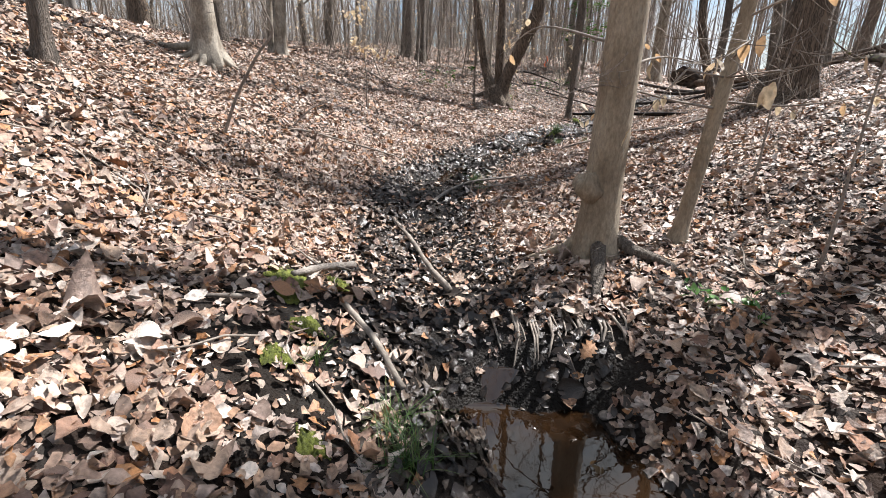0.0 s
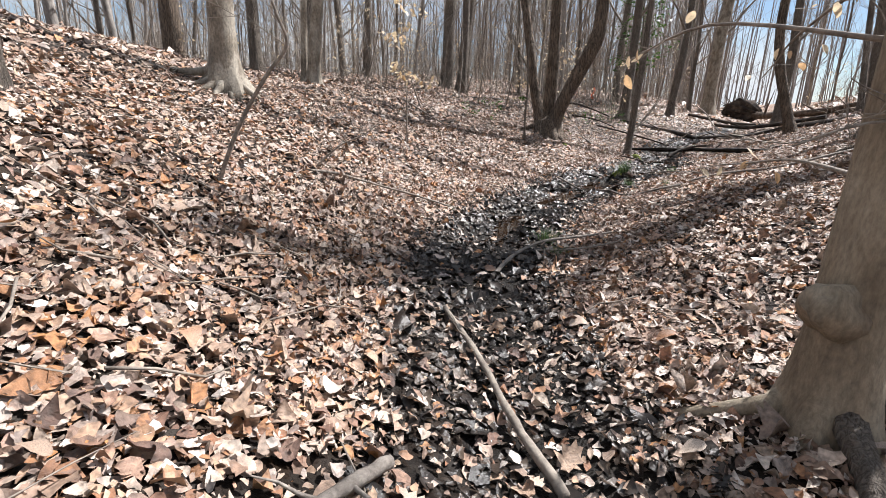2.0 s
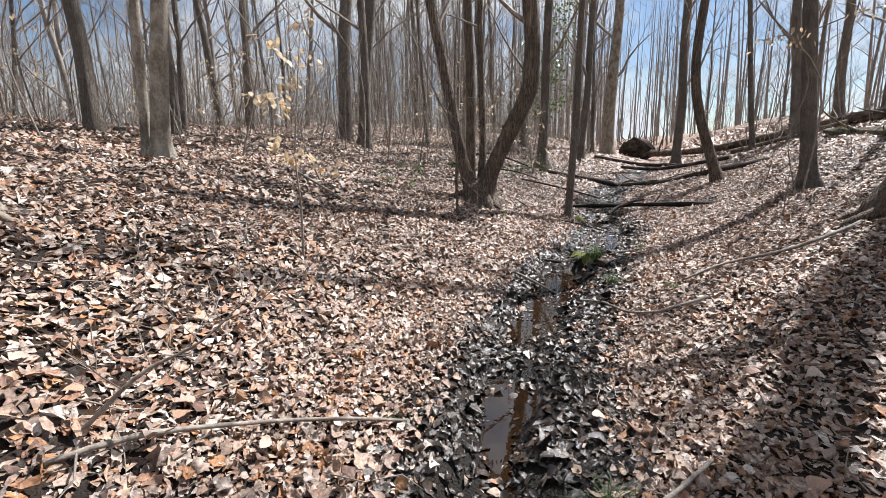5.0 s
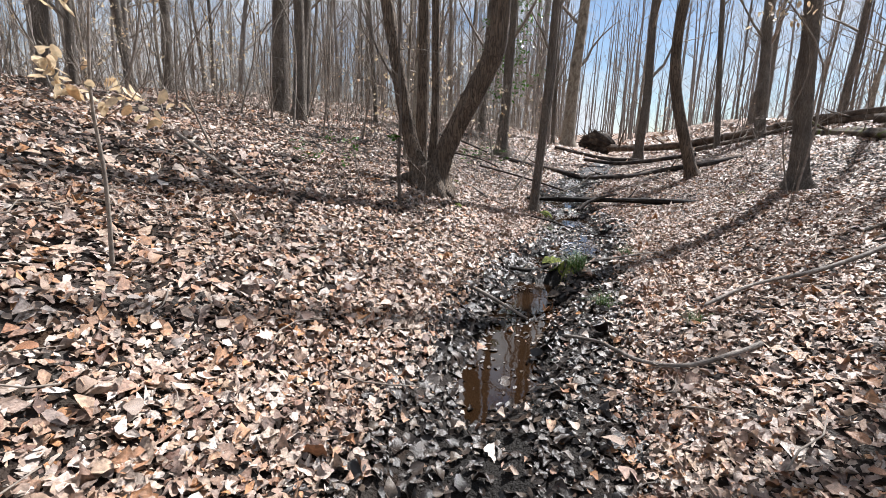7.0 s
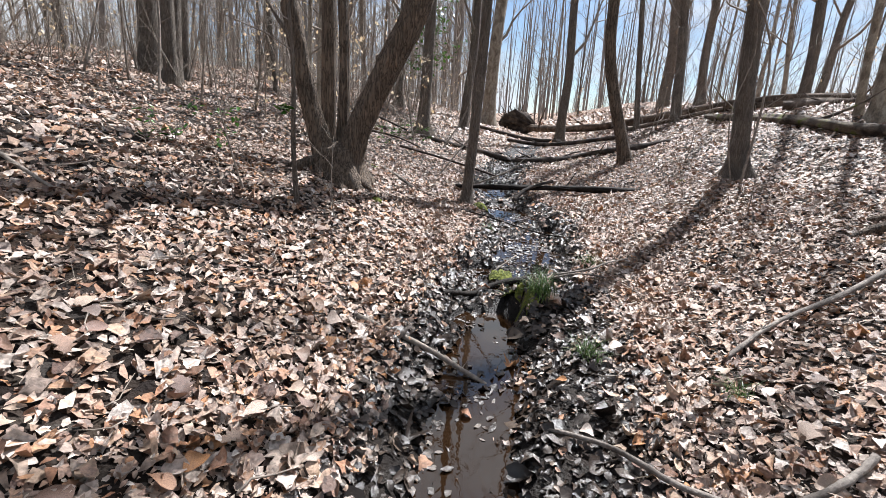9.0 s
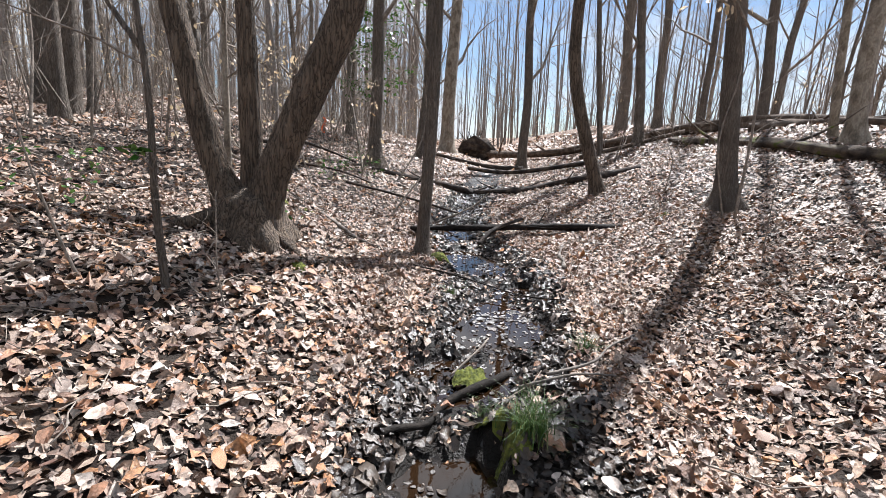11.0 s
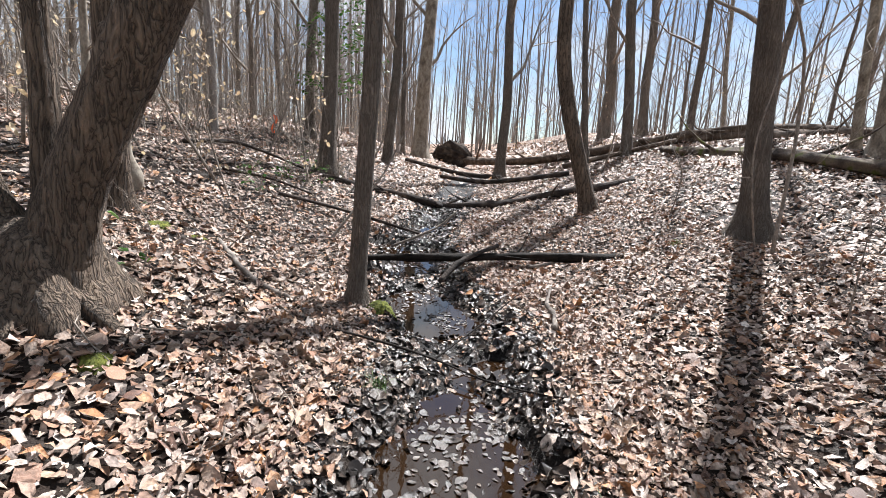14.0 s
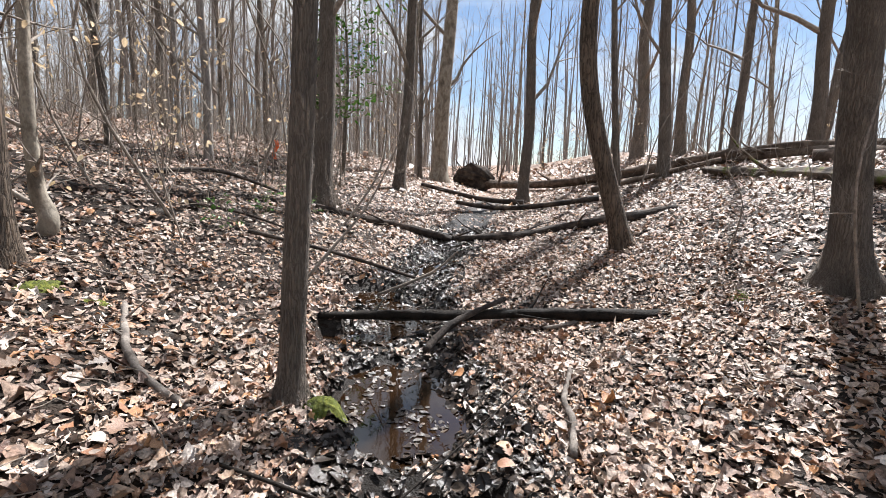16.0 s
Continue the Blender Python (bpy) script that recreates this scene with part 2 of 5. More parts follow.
def soil_material():
    """Leaf mould: flakes of leaf colour over dark soil, darkened further for shade in the litter's gaps, turning to
    black mud where the mesh says that it is wet.
    """
    m = bpy.data.materials.new("leaf mould")
    m.use_nodes = True
    nodes, links = m.node_tree.nodes, m.node_tree.links
    bsdf = nodes["Principled BSDF"]
    bsdf.inputs["Specular IOR Level"].default_value = 0.18
    tc = nodes.new("ShaderNodeTexCoord")
    warp = nodes.new("ShaderNodeTexNoise")
    warp.inputs["Scale"].default_value, warp.inputs["Detail"].default_value = 9.0, 3.0
    links.new(tc.outputs["Object"], warp.inputs["Vector"])
    add = nodes.new("ShaderNodeVectorMath")
    add.operation = "MULTIPLY_ADD"
    add.inputs[1].default_value = (0.12, 0.12, 0.12)
    links.new(warp.outputs["Color"], add.inputs[0])
    links.new(tc.outputs["Object"], add.inputs[2])
    cells = nodes.new("ShaderNodeTexVoronoi")
    cells.inputs["Scale"].default_value = 11.0
    links.new(add.outputs["Vector"], cells.inputs["Vector"])
    sep = nodes.new("ShaderNodeSeparateColor")
    links.new(cells.outputs["Color"], sep.inputs["Color"])
    dry = ramp_of(nodes, [(p, tuple(v * 0.8 for v in c)) for p, c in LEAF_STOPS])
    links.new(sep.outputs["Red"], dry.inputs["Fac"])
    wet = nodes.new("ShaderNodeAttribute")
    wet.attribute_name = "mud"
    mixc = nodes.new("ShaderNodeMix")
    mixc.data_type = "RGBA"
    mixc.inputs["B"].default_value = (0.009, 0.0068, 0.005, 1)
    # shade between the litter leaves, put into the soil colour
    gap_shade = nodes.new("ShaderNodeAttribute")
    gap_shade.attribute_name = "gap_shade"
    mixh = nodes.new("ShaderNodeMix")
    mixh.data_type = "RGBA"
    gap_tones = ramp_of(nodes, [(p, tuple(v * 0.09 for v in c)) for p, c in LEAF_STOPS])
    links.new(sep.outputs["Red"], gap_tones.inputs["Fac"])
    links.new(gap_shade.outputs["Fac"], mixh.inputs["Factor"])
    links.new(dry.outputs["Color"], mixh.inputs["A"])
    links.new(gap_tones.outputs["Color"], mixh.inputs["B"])
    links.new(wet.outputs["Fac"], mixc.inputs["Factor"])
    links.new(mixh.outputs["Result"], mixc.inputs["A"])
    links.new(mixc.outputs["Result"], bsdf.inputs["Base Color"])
    rr = nodes.new("ShaderNodeMapRange")
    rr.inputs["To Min"].default_value, rr.inputs["To Max"].default_value = 0.75, 0.5
    links.new(wet.outputs["Fac"], rr.inputs["Value"])
    links.new(rr.outputs["Result"], bsdf.inputs["Roughness"])
    fine = nodes.new("ShaderNodeTexNoise")
    fine.inputs["Scale"].default_value, fine.inputs["Detail"].default_value = 60.0, 6.0
    links.new(tc.outputs["Object"], fine.inputs["Vector"])
    total = nodes.new("ShaderNodeMath")
    links.new(sep.outputs["Green"], total.inputs[0])
    links.new(fine.outputs["Fac"], total.inputs[1])
    b = nodes.new("ShaderNodeBump")
    b.inputs["Strength"].default_value, b.inputs["Distance"].default_value = 0.9, 0.03
    links.new(total.outputs["Value"], b.inputs["Height"])
    links.new(b.outputs["Normal"], bsdf.inputs["Normal"])
    return m


def water_material():
    m = bpy.data.materials.new("stream water")
    m.use_nodes = True
    nodes, links = m.node_tree.nodes, m.node_tree.links
    bsdf = nodes["Principled BSDF"]
    bsdf.inputs["Base Color"].default_value = (0.016, 0.008, 0.0035, 1)
    bsdf.inputs["Roughness"].default_value, bsdf.inputs["IOR"].default_value = 0.012, 1.5
    bsdf.inputs["Specular IOR Level"].default_value = 1.0
    tc = nodes.new("ShaderNodeTexCoord")
    n = nodes.new("ShaderNodeTexNoise")
    n.inputs["Scale"].default_value, n.inputs["Detail"].default_value = 9.0, 3.0
    links.new(tc.outputs["Object"], n.inputs["Vector"])
    b = nodes.new("ShaderNodeBump")
    b.inputs["Strength"].default_value, b.inputs["Distance"].default_value = 0.05, 0.012
    links.new(n.outputs["Fac"], b.inputs["Height"])
    links.new(b.outputs["Normal"], bsdf.inputs["Normal"])
    return m


M_SOIL, M_WATER = soil_material(), water_material()

# ---- the lie of the land ----
STREAM_Y = np.array([-60, -5, 0.5, 1.8, 2.4, 4.1, 5.6, 6.6, 7.5, 8.5, 9.7, 11.2, 12, 13.6, 14.8, 16.5, 18.3, 21, 23.9, 29, 60])
STREAM_X = np.array([4, 1.0, 0.6, 0.45, 0.15, -0.18, -0.3, 0, 0.3, 0.74, 1.4, 2.4, 3.3, 4.2, 4.5, 5.2, 6.8, 8.8, 11.1, 14.5, 30])


def stream_x(y):
    return sum(w * np.interp(y + o, STREAM_Y, STREAM_X) for o, w in ((-0.8, 0.15), (-0.4, 0.2), (0, 0.3), (0.4, 0.2), (0.8, 0.15)))


def off_stream(x, y):
    """Metres to the right of the stream's middle line."""
    s = (np.interp(y + 2, STREAM_Y, STREAM_X) - np.interp(y - 2, STREAM_Y, STREAM_X)) / 4
    return (x - stream_x(y)) / np.sqrt(1 + s * s)


def soft(v, w=0.4):
    return w * np.log1p(np.exp(np.clip(v / w, -40, 40)))


def waves(x, y, scale, seed):
    """Smooth unevenness between about -1 and 1."""
    r = np.random.default_rng(seed)
    total = 0
    for k in range(5):
        a, p = r.uniform(0, math.tau), r.uniform(0, math.tau)
        f = math.tau / scale * r.uniform(0.6, 1.8)
        total = total + np.sin(f * (x * math.cos(a) + y * math.sin(a)) + p)
    return total / 2.6


def stream_level(y):
    return 0.108 + 0.04 * np.clip(y, -5, 36) + 0.03 * soft(np.clip(y, -5, 36) - 20, 3) + 0.28 / (1 + np.exp(np.clip((17.5 - y) / 1.2, -40, 40)))


def wet_mid(y):
    return -0.05 + 0.25 / (1 + np.exp(np.clip(8.5 - y, -40, 40)))


def carve(x, y):
    """How deep the channel is cut below the valley's bottom."""
    d = off_stream(x, y) - 0.6 * wet_mid(y)
    width = 0.36 + 0.12 * waves(x * 0 + 3, y, 1.3, 5)
    width = width + 0.16 * np.exp(-((y - 12.8) / 2.6) ** 2)
    bend = y + 0.16 * waves(x, y, 0.7, 12)
    deep = 0.045
    for mid, half in ((6.9, 0.75), (8.9, 0.8), (10.15, 0.45), (11.1, 0.3), (12.1, 0.45), (14.0, 0.75), (15.6, 0.5), (17.3, 0.35)):
        deep = deep + 0.13 * np.exp(-((bend - mid) / half) ** 4)
    cut = deep * np.exp(-(np.abs(d) / width) ** 3)
    pool = 0.36 / (1 + np.exp(np.clip((y - 2.15 - 0.06 * waves(x, y, 0.5, 8)) / 0.05, -40, 40))) * np.exp(-(np.abs(d - 0.22) / (0.42 + 0.06 * waves(x, y, 0.6, 9))) ** 4)
    return cut + pool / (1 + np.exp(np.clip((0.45 - y) / 0.1, -40, 40)))


def pools(x, y):
    """One in the standing water, nought outside it."""
    total = np.zeros_like(x)
    for px, py, rx, ry in ((4.25, 13.95, 0.46, 0.62), (3.35, 11.8, 0.5, 0.4), (4.4, 15.2, 0.45, 0.28), (4.95, 16.35, 0.38, 0.42), (4.05, 12.75, 0.36, 0.26), (1.95, 10.4, 0.3, 0.3)):
        u, v = x - px + 0.1 * waves(x, y, 0.45, 61), y - py + 0.1 * waves(x, y, 0.5, 62)
        total = np.maximum(total, np.exp(-np.clip((u / rx) ** 2 + (v / ry) ** 2, 0, 9) ** 3))
    return total


def land(x, y):
    x, y = np.asarray(x, float), np.asarray(y, float)
    d, u = off_stream(x, y), np.clip(y, -5, 70)
    a = 0.58 - 0.016 * np.clip(u, 0, 22) - 0.07 * np.exp(-((u - 14) / 3) ** 2)
    left = a * soft(-d - 0.5) - 0.6 * a * soft(-d - 5, 1.0) - 0.4 * a * soft(-d - 26, 3)
    r = 0.21 + 0.0045 * np.clip(u, 0, 20)
    right = r * soft(d - 1.2) + 0.09 * soft(d - 5, 1.0) - (r + 0.17) * soft(d - 9.5, 1.3) + 0.08 * soft(d - 45, 4)
    z = stream_level(y) + left + right
    z = z + 0.17 * np.exp(-((x - 1.2) / 0.6) ** 2 - ((y - 3.1) / 0.7) ** 2) + 0.12 * np.exp(-((x + 0.75) / 0.45) ** 2 - ((y - 2.1) / 0.8) ** 2)
    z = z - 0.24 * np.exp(-((x - 7.4) / 1.0) ** 2 - ((y - 14.3) / 0.8) ** 2)
    z = z + 0.16 * np.exp(-((x - 2.38) / 0.2) ** 2 - ((y - 10.42) / 0.26) ** 2) - 0.2 * np.exp(-(((x - 2.42) / 0.3) ** 2 + ((y - 11.45) / 0.16) ** 2) ** 2)
    bank = 1 - np.exp(-(d / 0.8) ** 2)
    z = z + bank * (0.05 * waves(x, y, 3.5, 1) + 0.02 * waves(x, y, 0.9, 2))
    z = z - carve(x, y)
    wet = pools(x, y)
    return z + wet * (np.minimum(z, stream_level(y) - 0.14) - z)


def axis(lo, hi, step, far_lo, far_hi):
    mid = list(np.arange(lo, hi, step))
    up, v, s = [], hi, step
    while v < far_hi:
        up.append(v)
        s *= 1.16
        v += s
    down, v, s = [], lo, step
    while v > far_lo:
        s *= 1.16
        v -= s
        down.append(v)
    return np.array(down[::-1] + mid + up)


def fast_mesh(name, verts, faces, mat, smooth=True):
    """A mesh from arrays; all faces have the same number of corners."""
    me = bpy.data.meshes.new(name)
    verts, faces = np.asarray(verts, np.float32), np.asarray(faces, np.int32)
    k = faces.shape[1]
    me.vertices.add(len(verts))
    me.vertices.foreach_set("co", verts.ravel())
    me.loops.add(faces.size)
    me.loops.foreach_set("vertex_index", faces.ravel())
    me.polygons.add(len(faces))
    me.polygons.foreach_set("loop_start", np.arange(0, faces.size, k, dtype=np.int32))
    me.polygons.foreach_set("use_smooth", np.full(len(faces), smooth))
    me.update(calc_edges=True)
    me.materials.append(mat)
    return me


def grid_faces(nu, nv):
    i = np.arange(nu * nv).reshape(nu, nv)
    return np.stack([i[:-1, :-1], i[1:, :-1], i[1:, 1:], i[:-1, 1:]], -1).reshape(-1, 4)


xs, ys = axis(-5, 11, 0.1, -500, 600), axis(-0.5, 19, 0.1, -300, 700)
gx, gy = np.meshgrid(xs, ys, indexing="ij")
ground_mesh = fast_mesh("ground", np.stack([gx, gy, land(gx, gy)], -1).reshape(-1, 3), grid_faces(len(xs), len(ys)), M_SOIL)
gd = off_stream(gx, gy)
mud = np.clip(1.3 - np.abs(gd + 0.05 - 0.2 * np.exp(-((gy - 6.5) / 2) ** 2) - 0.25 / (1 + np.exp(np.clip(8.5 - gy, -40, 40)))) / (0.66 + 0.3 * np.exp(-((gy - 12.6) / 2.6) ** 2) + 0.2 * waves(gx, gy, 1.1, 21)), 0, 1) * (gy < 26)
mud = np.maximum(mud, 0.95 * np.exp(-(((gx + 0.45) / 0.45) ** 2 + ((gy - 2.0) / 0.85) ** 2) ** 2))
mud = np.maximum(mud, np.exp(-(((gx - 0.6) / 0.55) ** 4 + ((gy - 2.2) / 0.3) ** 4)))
# where the soil is coloured nearly black, as shade in the litter's gaps
gap_shade = np.clip((np.hypot(gx - 3, gy - 10) - 14) / -8 + 1, 0, 1) * np.clip(((gy + 1.2) * 1.15 + 0.6 - np.abs(gx)) / 1.5, 0, 1) * np.clip((gy + 0.4) / 0.8, 0, 1)
ground_mesh.attributes.new("gap_shade", "FLOAT", "POINT").data.foreach_set("value", gap_shade.ravel().astype(np.float32))
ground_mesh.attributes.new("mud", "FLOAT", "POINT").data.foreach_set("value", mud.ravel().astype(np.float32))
ground = tagged(new("ground", ground_mesh), "brown leaf-strewn woodland soil with a muddy stream bed", "ground", kind="structure")

wy, wd = np.arange(0.3, 20, 0.08), np.linspace(-0.85, 0.85, 15)
WY, WD = np.meshgrid(wy, wd, indexing="ij")
level = np.where(WY < 2.2, -0.02, stream_level(WY) - 0.08)
water = tagged(new("water", fast_mesh("water", np.stack([stream_x(WY) + WD * 1.25, WY, level], -1).reshape(-1, 3), grid_faces(len(wy), len(wd)), M_WATER)), "shallow clear brown stream water in small pools", "water", kind="structure")


# ---- builders ----
class Geo:
    """Tubes and strips, gathered into one mesh."""

    def __init__(self):
        self.verts, self.faces = [], []

    def tube(self, pts, radii, sides=8, lobes=None, cap=True):
        pts = [Vector(p) for p in pts]
        start = len(self.verts)
        side = Vector((1, 0, 0)) if abs((pts[-1] - pts[0]).normalized().x) < 0.9 else Vector((0, 0, 1))
        for i, (p, r) in enumerate(zip(pts, radii)):
            along = (pts[min(i + 1, len(pts) - 1)] - pts[max(i - 1, 0)]).normalized()
            u = (side - along * side.dot(along)).normalized()
            v = along.cross(u)
            for k in range(sides):
                a = math.tau * k / sides
                rr = r * (lobes(i, a) if lobes else 1)
                self.verts.append(p + (u * math.cos(a) + v * math.sin(a)) * rr)
        for i in range(len(pts) - 1):
            for k in range(sides):
                a, b = start + i * sides + k, start + i * sides + (k + 1) % sides
                self.faces.append((a, b, b + sides, a + sides))
        if cap:
            self.faces.append(tuple(start + (len(pts) - 1) * sides + k for k in range(sides)))
            self.faces.append(tuple(start + k for k in reversed(range(sides))))
        return self

    def mesh(self, name, mat):
        me = bpy.data.meshes.new(name)
        me.from_pydata([tuple(v) for v in self.verts], [], self.faces)
        me.polygons.foreach_set("use_smooth", np.full(len(me.polygons), True))
        me.materials.append(mat)
        return me


def part(name, data, parent, label="", kind=""):
    ob = new(name, data)
    ob.parent = parent
    return tagged(ob, label, kind=kind)


def twigs_on(geo, rnd, start, way, length, radius, depth, sides=4, bend=0.25):
    """One limb with smaller ones on it."""
    pts, radii, p, w = [Vector(start)], [radius], Vector(start), Vector(way).normalized()
    steps = 5 if depth else 3
    for i in range(steps):
        w = (w + Vector((rnd.uniform(-1, 1), rnd.uniform(-1, 1), rnd.uniform(-0.6, 1))) * bend).normalized()
        p = p + w * length / steps
        pts.append(p)
        radii.append(max(radius * (1 - (i + 1) / (steps + 0.6)), 0.0022))
        if depth and i > 0:
            for _ in range(rnd.choice((1, 2))):
                side = Vector((rnd.uniform(-1, 1), rnd.uniform(-1, 1), rnd.uniform(-0.2, 0.9)))
                twigs_on(geo, rnd, p, w * 0.7 + side, length * rnd.uniform(0.35, 0.6), radii[-1] * 0.6, depth - 1, 3, bend)
    geo.tube(pts, radii, sides, cap=False)


def stem(rnd, height, r, lean=(0, 0), flare=1.6, kink=0.03, rings=26, sides=14, rough=0.05, roots=5, bow=(0, 0)):
    """Points, radii and outline of a trunk that starts below the ground at the origin."""
    hs = [-0.25 + (height + 0.25) * (i / (rings - 1)) ** 1.9 for i in range(rings)]
    ph = [rnd.uniform(0, 6.28) for _ in range(6)]
    pts, radii = [], []
    for h in hs:
        s = max(h, 0)
        wob = kink * r * 8 * min(1, s / 2)
        f = s / height
        pts.append((lean[0] * h + bow[0] * math.sin(min(f * 3.0, 1) * math.pi) + wob * math.sin(h * 0.9 + ph[0]), lean[1] * h + bow[1] * math.sin(min(f * 3.0, 1) * math.pi) + wob * math.sin(h * 1.1 + ph[1]), h))
        radii.append(r * (1.0 - 0.75 * f) * (1 + (flare - 1) * math.exp(-max(h, 0) / (1.25 * r))))

    def lobes(i, a):
        h = hs[i]
        low = math.exp(-max(h, 0) / (1.3 * r))
        return 1 + low * 0.28 * (flare - 1) * (math.sin(roots * a + ph[2]) + 0.5 * math.sin((roots + 2) * a + ph[3])) + rough * (math.sin(3 * a + h * 2.1 + ph[4]) * 0.5 + math.sin(7 * a + h * 5 + ph[5]) * 0.35 + math.sin(11 * a - h * 9 + ph[0]) * 0.25)

    return pts, radii, lobes


def tree(x, y, r, lean=(0, 0), height=17, bark=None, label="", seed=0, flare=1.7, sides=16, rings=30, limbs=14, first=0.35, fork_depth=2, bow=(0, 0), roots=5, rough=0.05, kink=0.03, group="trees of the wood"):
    rnd = random.Random(seed)
    base = new("tree")
    base.location = (x, y, float(land(x, y)))
    tagged(base, label, "tree", group)
    pts, radii, lobes = stem(rnd, height, r, lean, flare, kink, rings, sides, rough, roots, bow)
    part("trunk", Geo().tube(pts, radii, sides, lobes).mesh("trunk", bark), base)
    g = Geo()
    for k in range(limbs):
        f = first + (0.97 - first) * k / max(limbs - 1, 1)
        i = min(range(len(pts)), key=lambda j: abs(pts[j][2] - f * height))
        a = rnd.uniform(0, 6.28)
        up = rnd.uniform(0.5, 1.5)
        twigs_on(g, rnd, pts[i], (math.cos(a), math.sin(a), up), height * rnd.uniform(0.16, 0.28) * (1.15 - f * 0.5), radii[i] * rnd.uniform(0.3, 0.5), fork_depth)
    if limbs:
        part("crown", g.mesh("crown", M_TWIG), base, "bare grey-brown twigs")
    return base


# ---- leaf litter ----
def leaf_shape(kind, rows, across=3):
    """One leaf of length 1 along its first axis: places and quads."""
    s = np.linspace(0, 1, rows)
    e, zig = 0.035 + 0.93 * s, (0.34 if rows > 6 else 0.2) * np.cos(np.arange(rows) * np.pi)
    w = {0: 0.29 * np.sin(np.pi * e ** 0.85) ** 0.8, 1: 0.34 * np.sin(np.pi * e) ** 0.6 * (1 + zig), 2: 0.43 * np.sin(np.pi * e ** 0.65) ** 0.7, 3: 0.22 * np.sin(np.pi * e) ** 0.8}[kind]
    v = np.stack([np.stack([s, k * w, 0 * s], -1) for k in np.linspace(-1, 1, across)], 1)
    return v, grid_faces(rows, across)


def leaves(name, mat, x, y, lift, size, rows, tilt, seed, curl=0.5, across=3):
    r = np.random.default_rng(seed)
    n = len(x)
    e = 0.08
    z = land(x, y)
    nx, ny = -(land(x + e, y) - land(x - e, y)) / (2 * e), -(land(x, y + e) - land(x, y - e)) / (2 * e)
    up = np.stack([nx + r.normal(0, tilt, n), ny + r.normal(0, tilt, n), np.ones(n)], -1)
    up /= np.linalg.norm(up, axis=1, keepdims=True)
    yaw = r.uniform(0, math.tau, n)
    t = np.stack([np.cos(yaw), np.sin(yaw), 0 * yaw], -1)
    t -= up * np.sum(t * up, 1, keepdims=True)
    t /= np.linalg.norm(t, axis=1, keepdims=True)
    b = np.cross(up, t)
    kinds = r.integers(0, 4, n)
    V, F, start = [], [], 0
    for k in range(4):
        m = kinds == k
        c = int(m.sum())
        shape, faces = leaf_shape(k, rows, across)
        shape = shape.reshape(-1, 3)
        L = size[m][:, None]
        s, w = shape[None, :, 0] - 0.5, shape[None, :, 1] * r.uniform(0.75, 1.2, (c, 1))
        s, w = s + r.normal(0, 0.025, (c, shape.shape[0])), w * r.uniform(0.7, 1.22, (c, shape.shape[0]))
        cup, bend, twist = r.normal(0.25, 0.5, (c, 1)) * curl * 2.2, r.normal(-0.1, 0.5, (c, 1)) * curl, r.normal(0, 0.5, (c, 1)) * curl
        h = cup * w * w * 2 + np.abs(w) * r.uniform(-0.15, 0.6, (c, 1)) * curl + bend * s * s * 2 + twist * s * w * 3 + r.normal(0, 0.045, (c, shape.shape[0]))
        pos = np.stack([x[m], y[m], z[m] + lift[m]], -1)
        P = pos[:, None] + (s * L)[..., None] * t[m][:, None] + (w * L)[..., None] * b[m][:, None] + (h * L)[..., None] * up[m][:, None]
        V.append(P.reshape(-1, 3))
        F.append((faces[None] + (start + np.arange(c) * shape.shape[0])[:, None, None]).reshape(-1, 4))
        start += c * shape.shape[0]
    return fast_mesh(name, np.concatenate(V), np.concatenate(F), mat)


# the line walked, as a plain bend through the valley
WALK_Y = np.array([-1, 2, 4.5, 8.5, 11, 15])
WALK_X = np.array([0, -0.4, -0.6, 0.7, 3.0, 5.0])


def from_walk(x, y):
    return np.hypot(x - np.interp(y, WALK_Y, WALK_X), np.maximum(0, np.maximum(-0.5 - y, y - 13.5)))


def scatter(count, x0, x1, y0, y1, near, far, seed):
    r = np.random.default_rng(seed)
    x, y = r.uniform(x0, x1, count), r.uniform(y0, y1, count)
    d = from_walk(x, y)
    return x[(d >= near) & (d < far)], y[(d >= near) & (d < far)]


def wet_half(y):
    return 0.41 + 0.14 * np.exp(-((y - 9.6) / 1.3) ** 2) + 0.12 * np.exp(-((y - 12.6) / 2.6) ** 2) + 0.1 * np.exp(-((y - 7) / 2.2) ** 2)


def wet_line(y):
    return wet_mid(y) + 0.15 * np.exp(-((y - 9.4) / 1.3) ** 2) + 0.16 * np.exp(-((y - 6.8) / 2) ** 2)


def dry_only(x, y, seed, keep_wet=0.03):
    r = np.random.default_rng(seed)
    d = np.abs(off_stream(x, y) - wet_line(y))
    chance = np.clip((d - wet_half(y)) / 0.24, np.where(y < 9.5, 0.03, 0.07), 1)
    chance = np.where(pools(x, y) > 0.3, 0.02, chance)
    chance = np.where((y > 2.3) & (y < 4.3), np.maximum(chance, 0.22), chance)
    chance = np.where((carve(x, y) > 0.25), 0.03, chance)
    chance = np.where(((x + 0.45) / 0.42) ** 2 + ((y - 2.0) / 0.85) ** 2 < 1 + 0.35 * waves(x, y, 0.5, 31), np.minimum(chance, 0.42), chance)
    chance = np.where((x > 0.2) & (x < 1.05) & (y > 1.95) & (y < 2.45), np.minimum(chance, 0.12), chance)
    chance = np.where((y > 14.8) & (off_stream(x, y) < -0.9), chance * 0.6, chance)
    return r.uniform(0, 1, len(x)) < chance


def in_view(x, y):
    """The part of the slopes that lies open to someone walking up the valley."""
    return (np.abs(x) < (y + 1.2) * 1.15 + 1.2) & ((x > -10) | (y > 6)) & (x < 24)


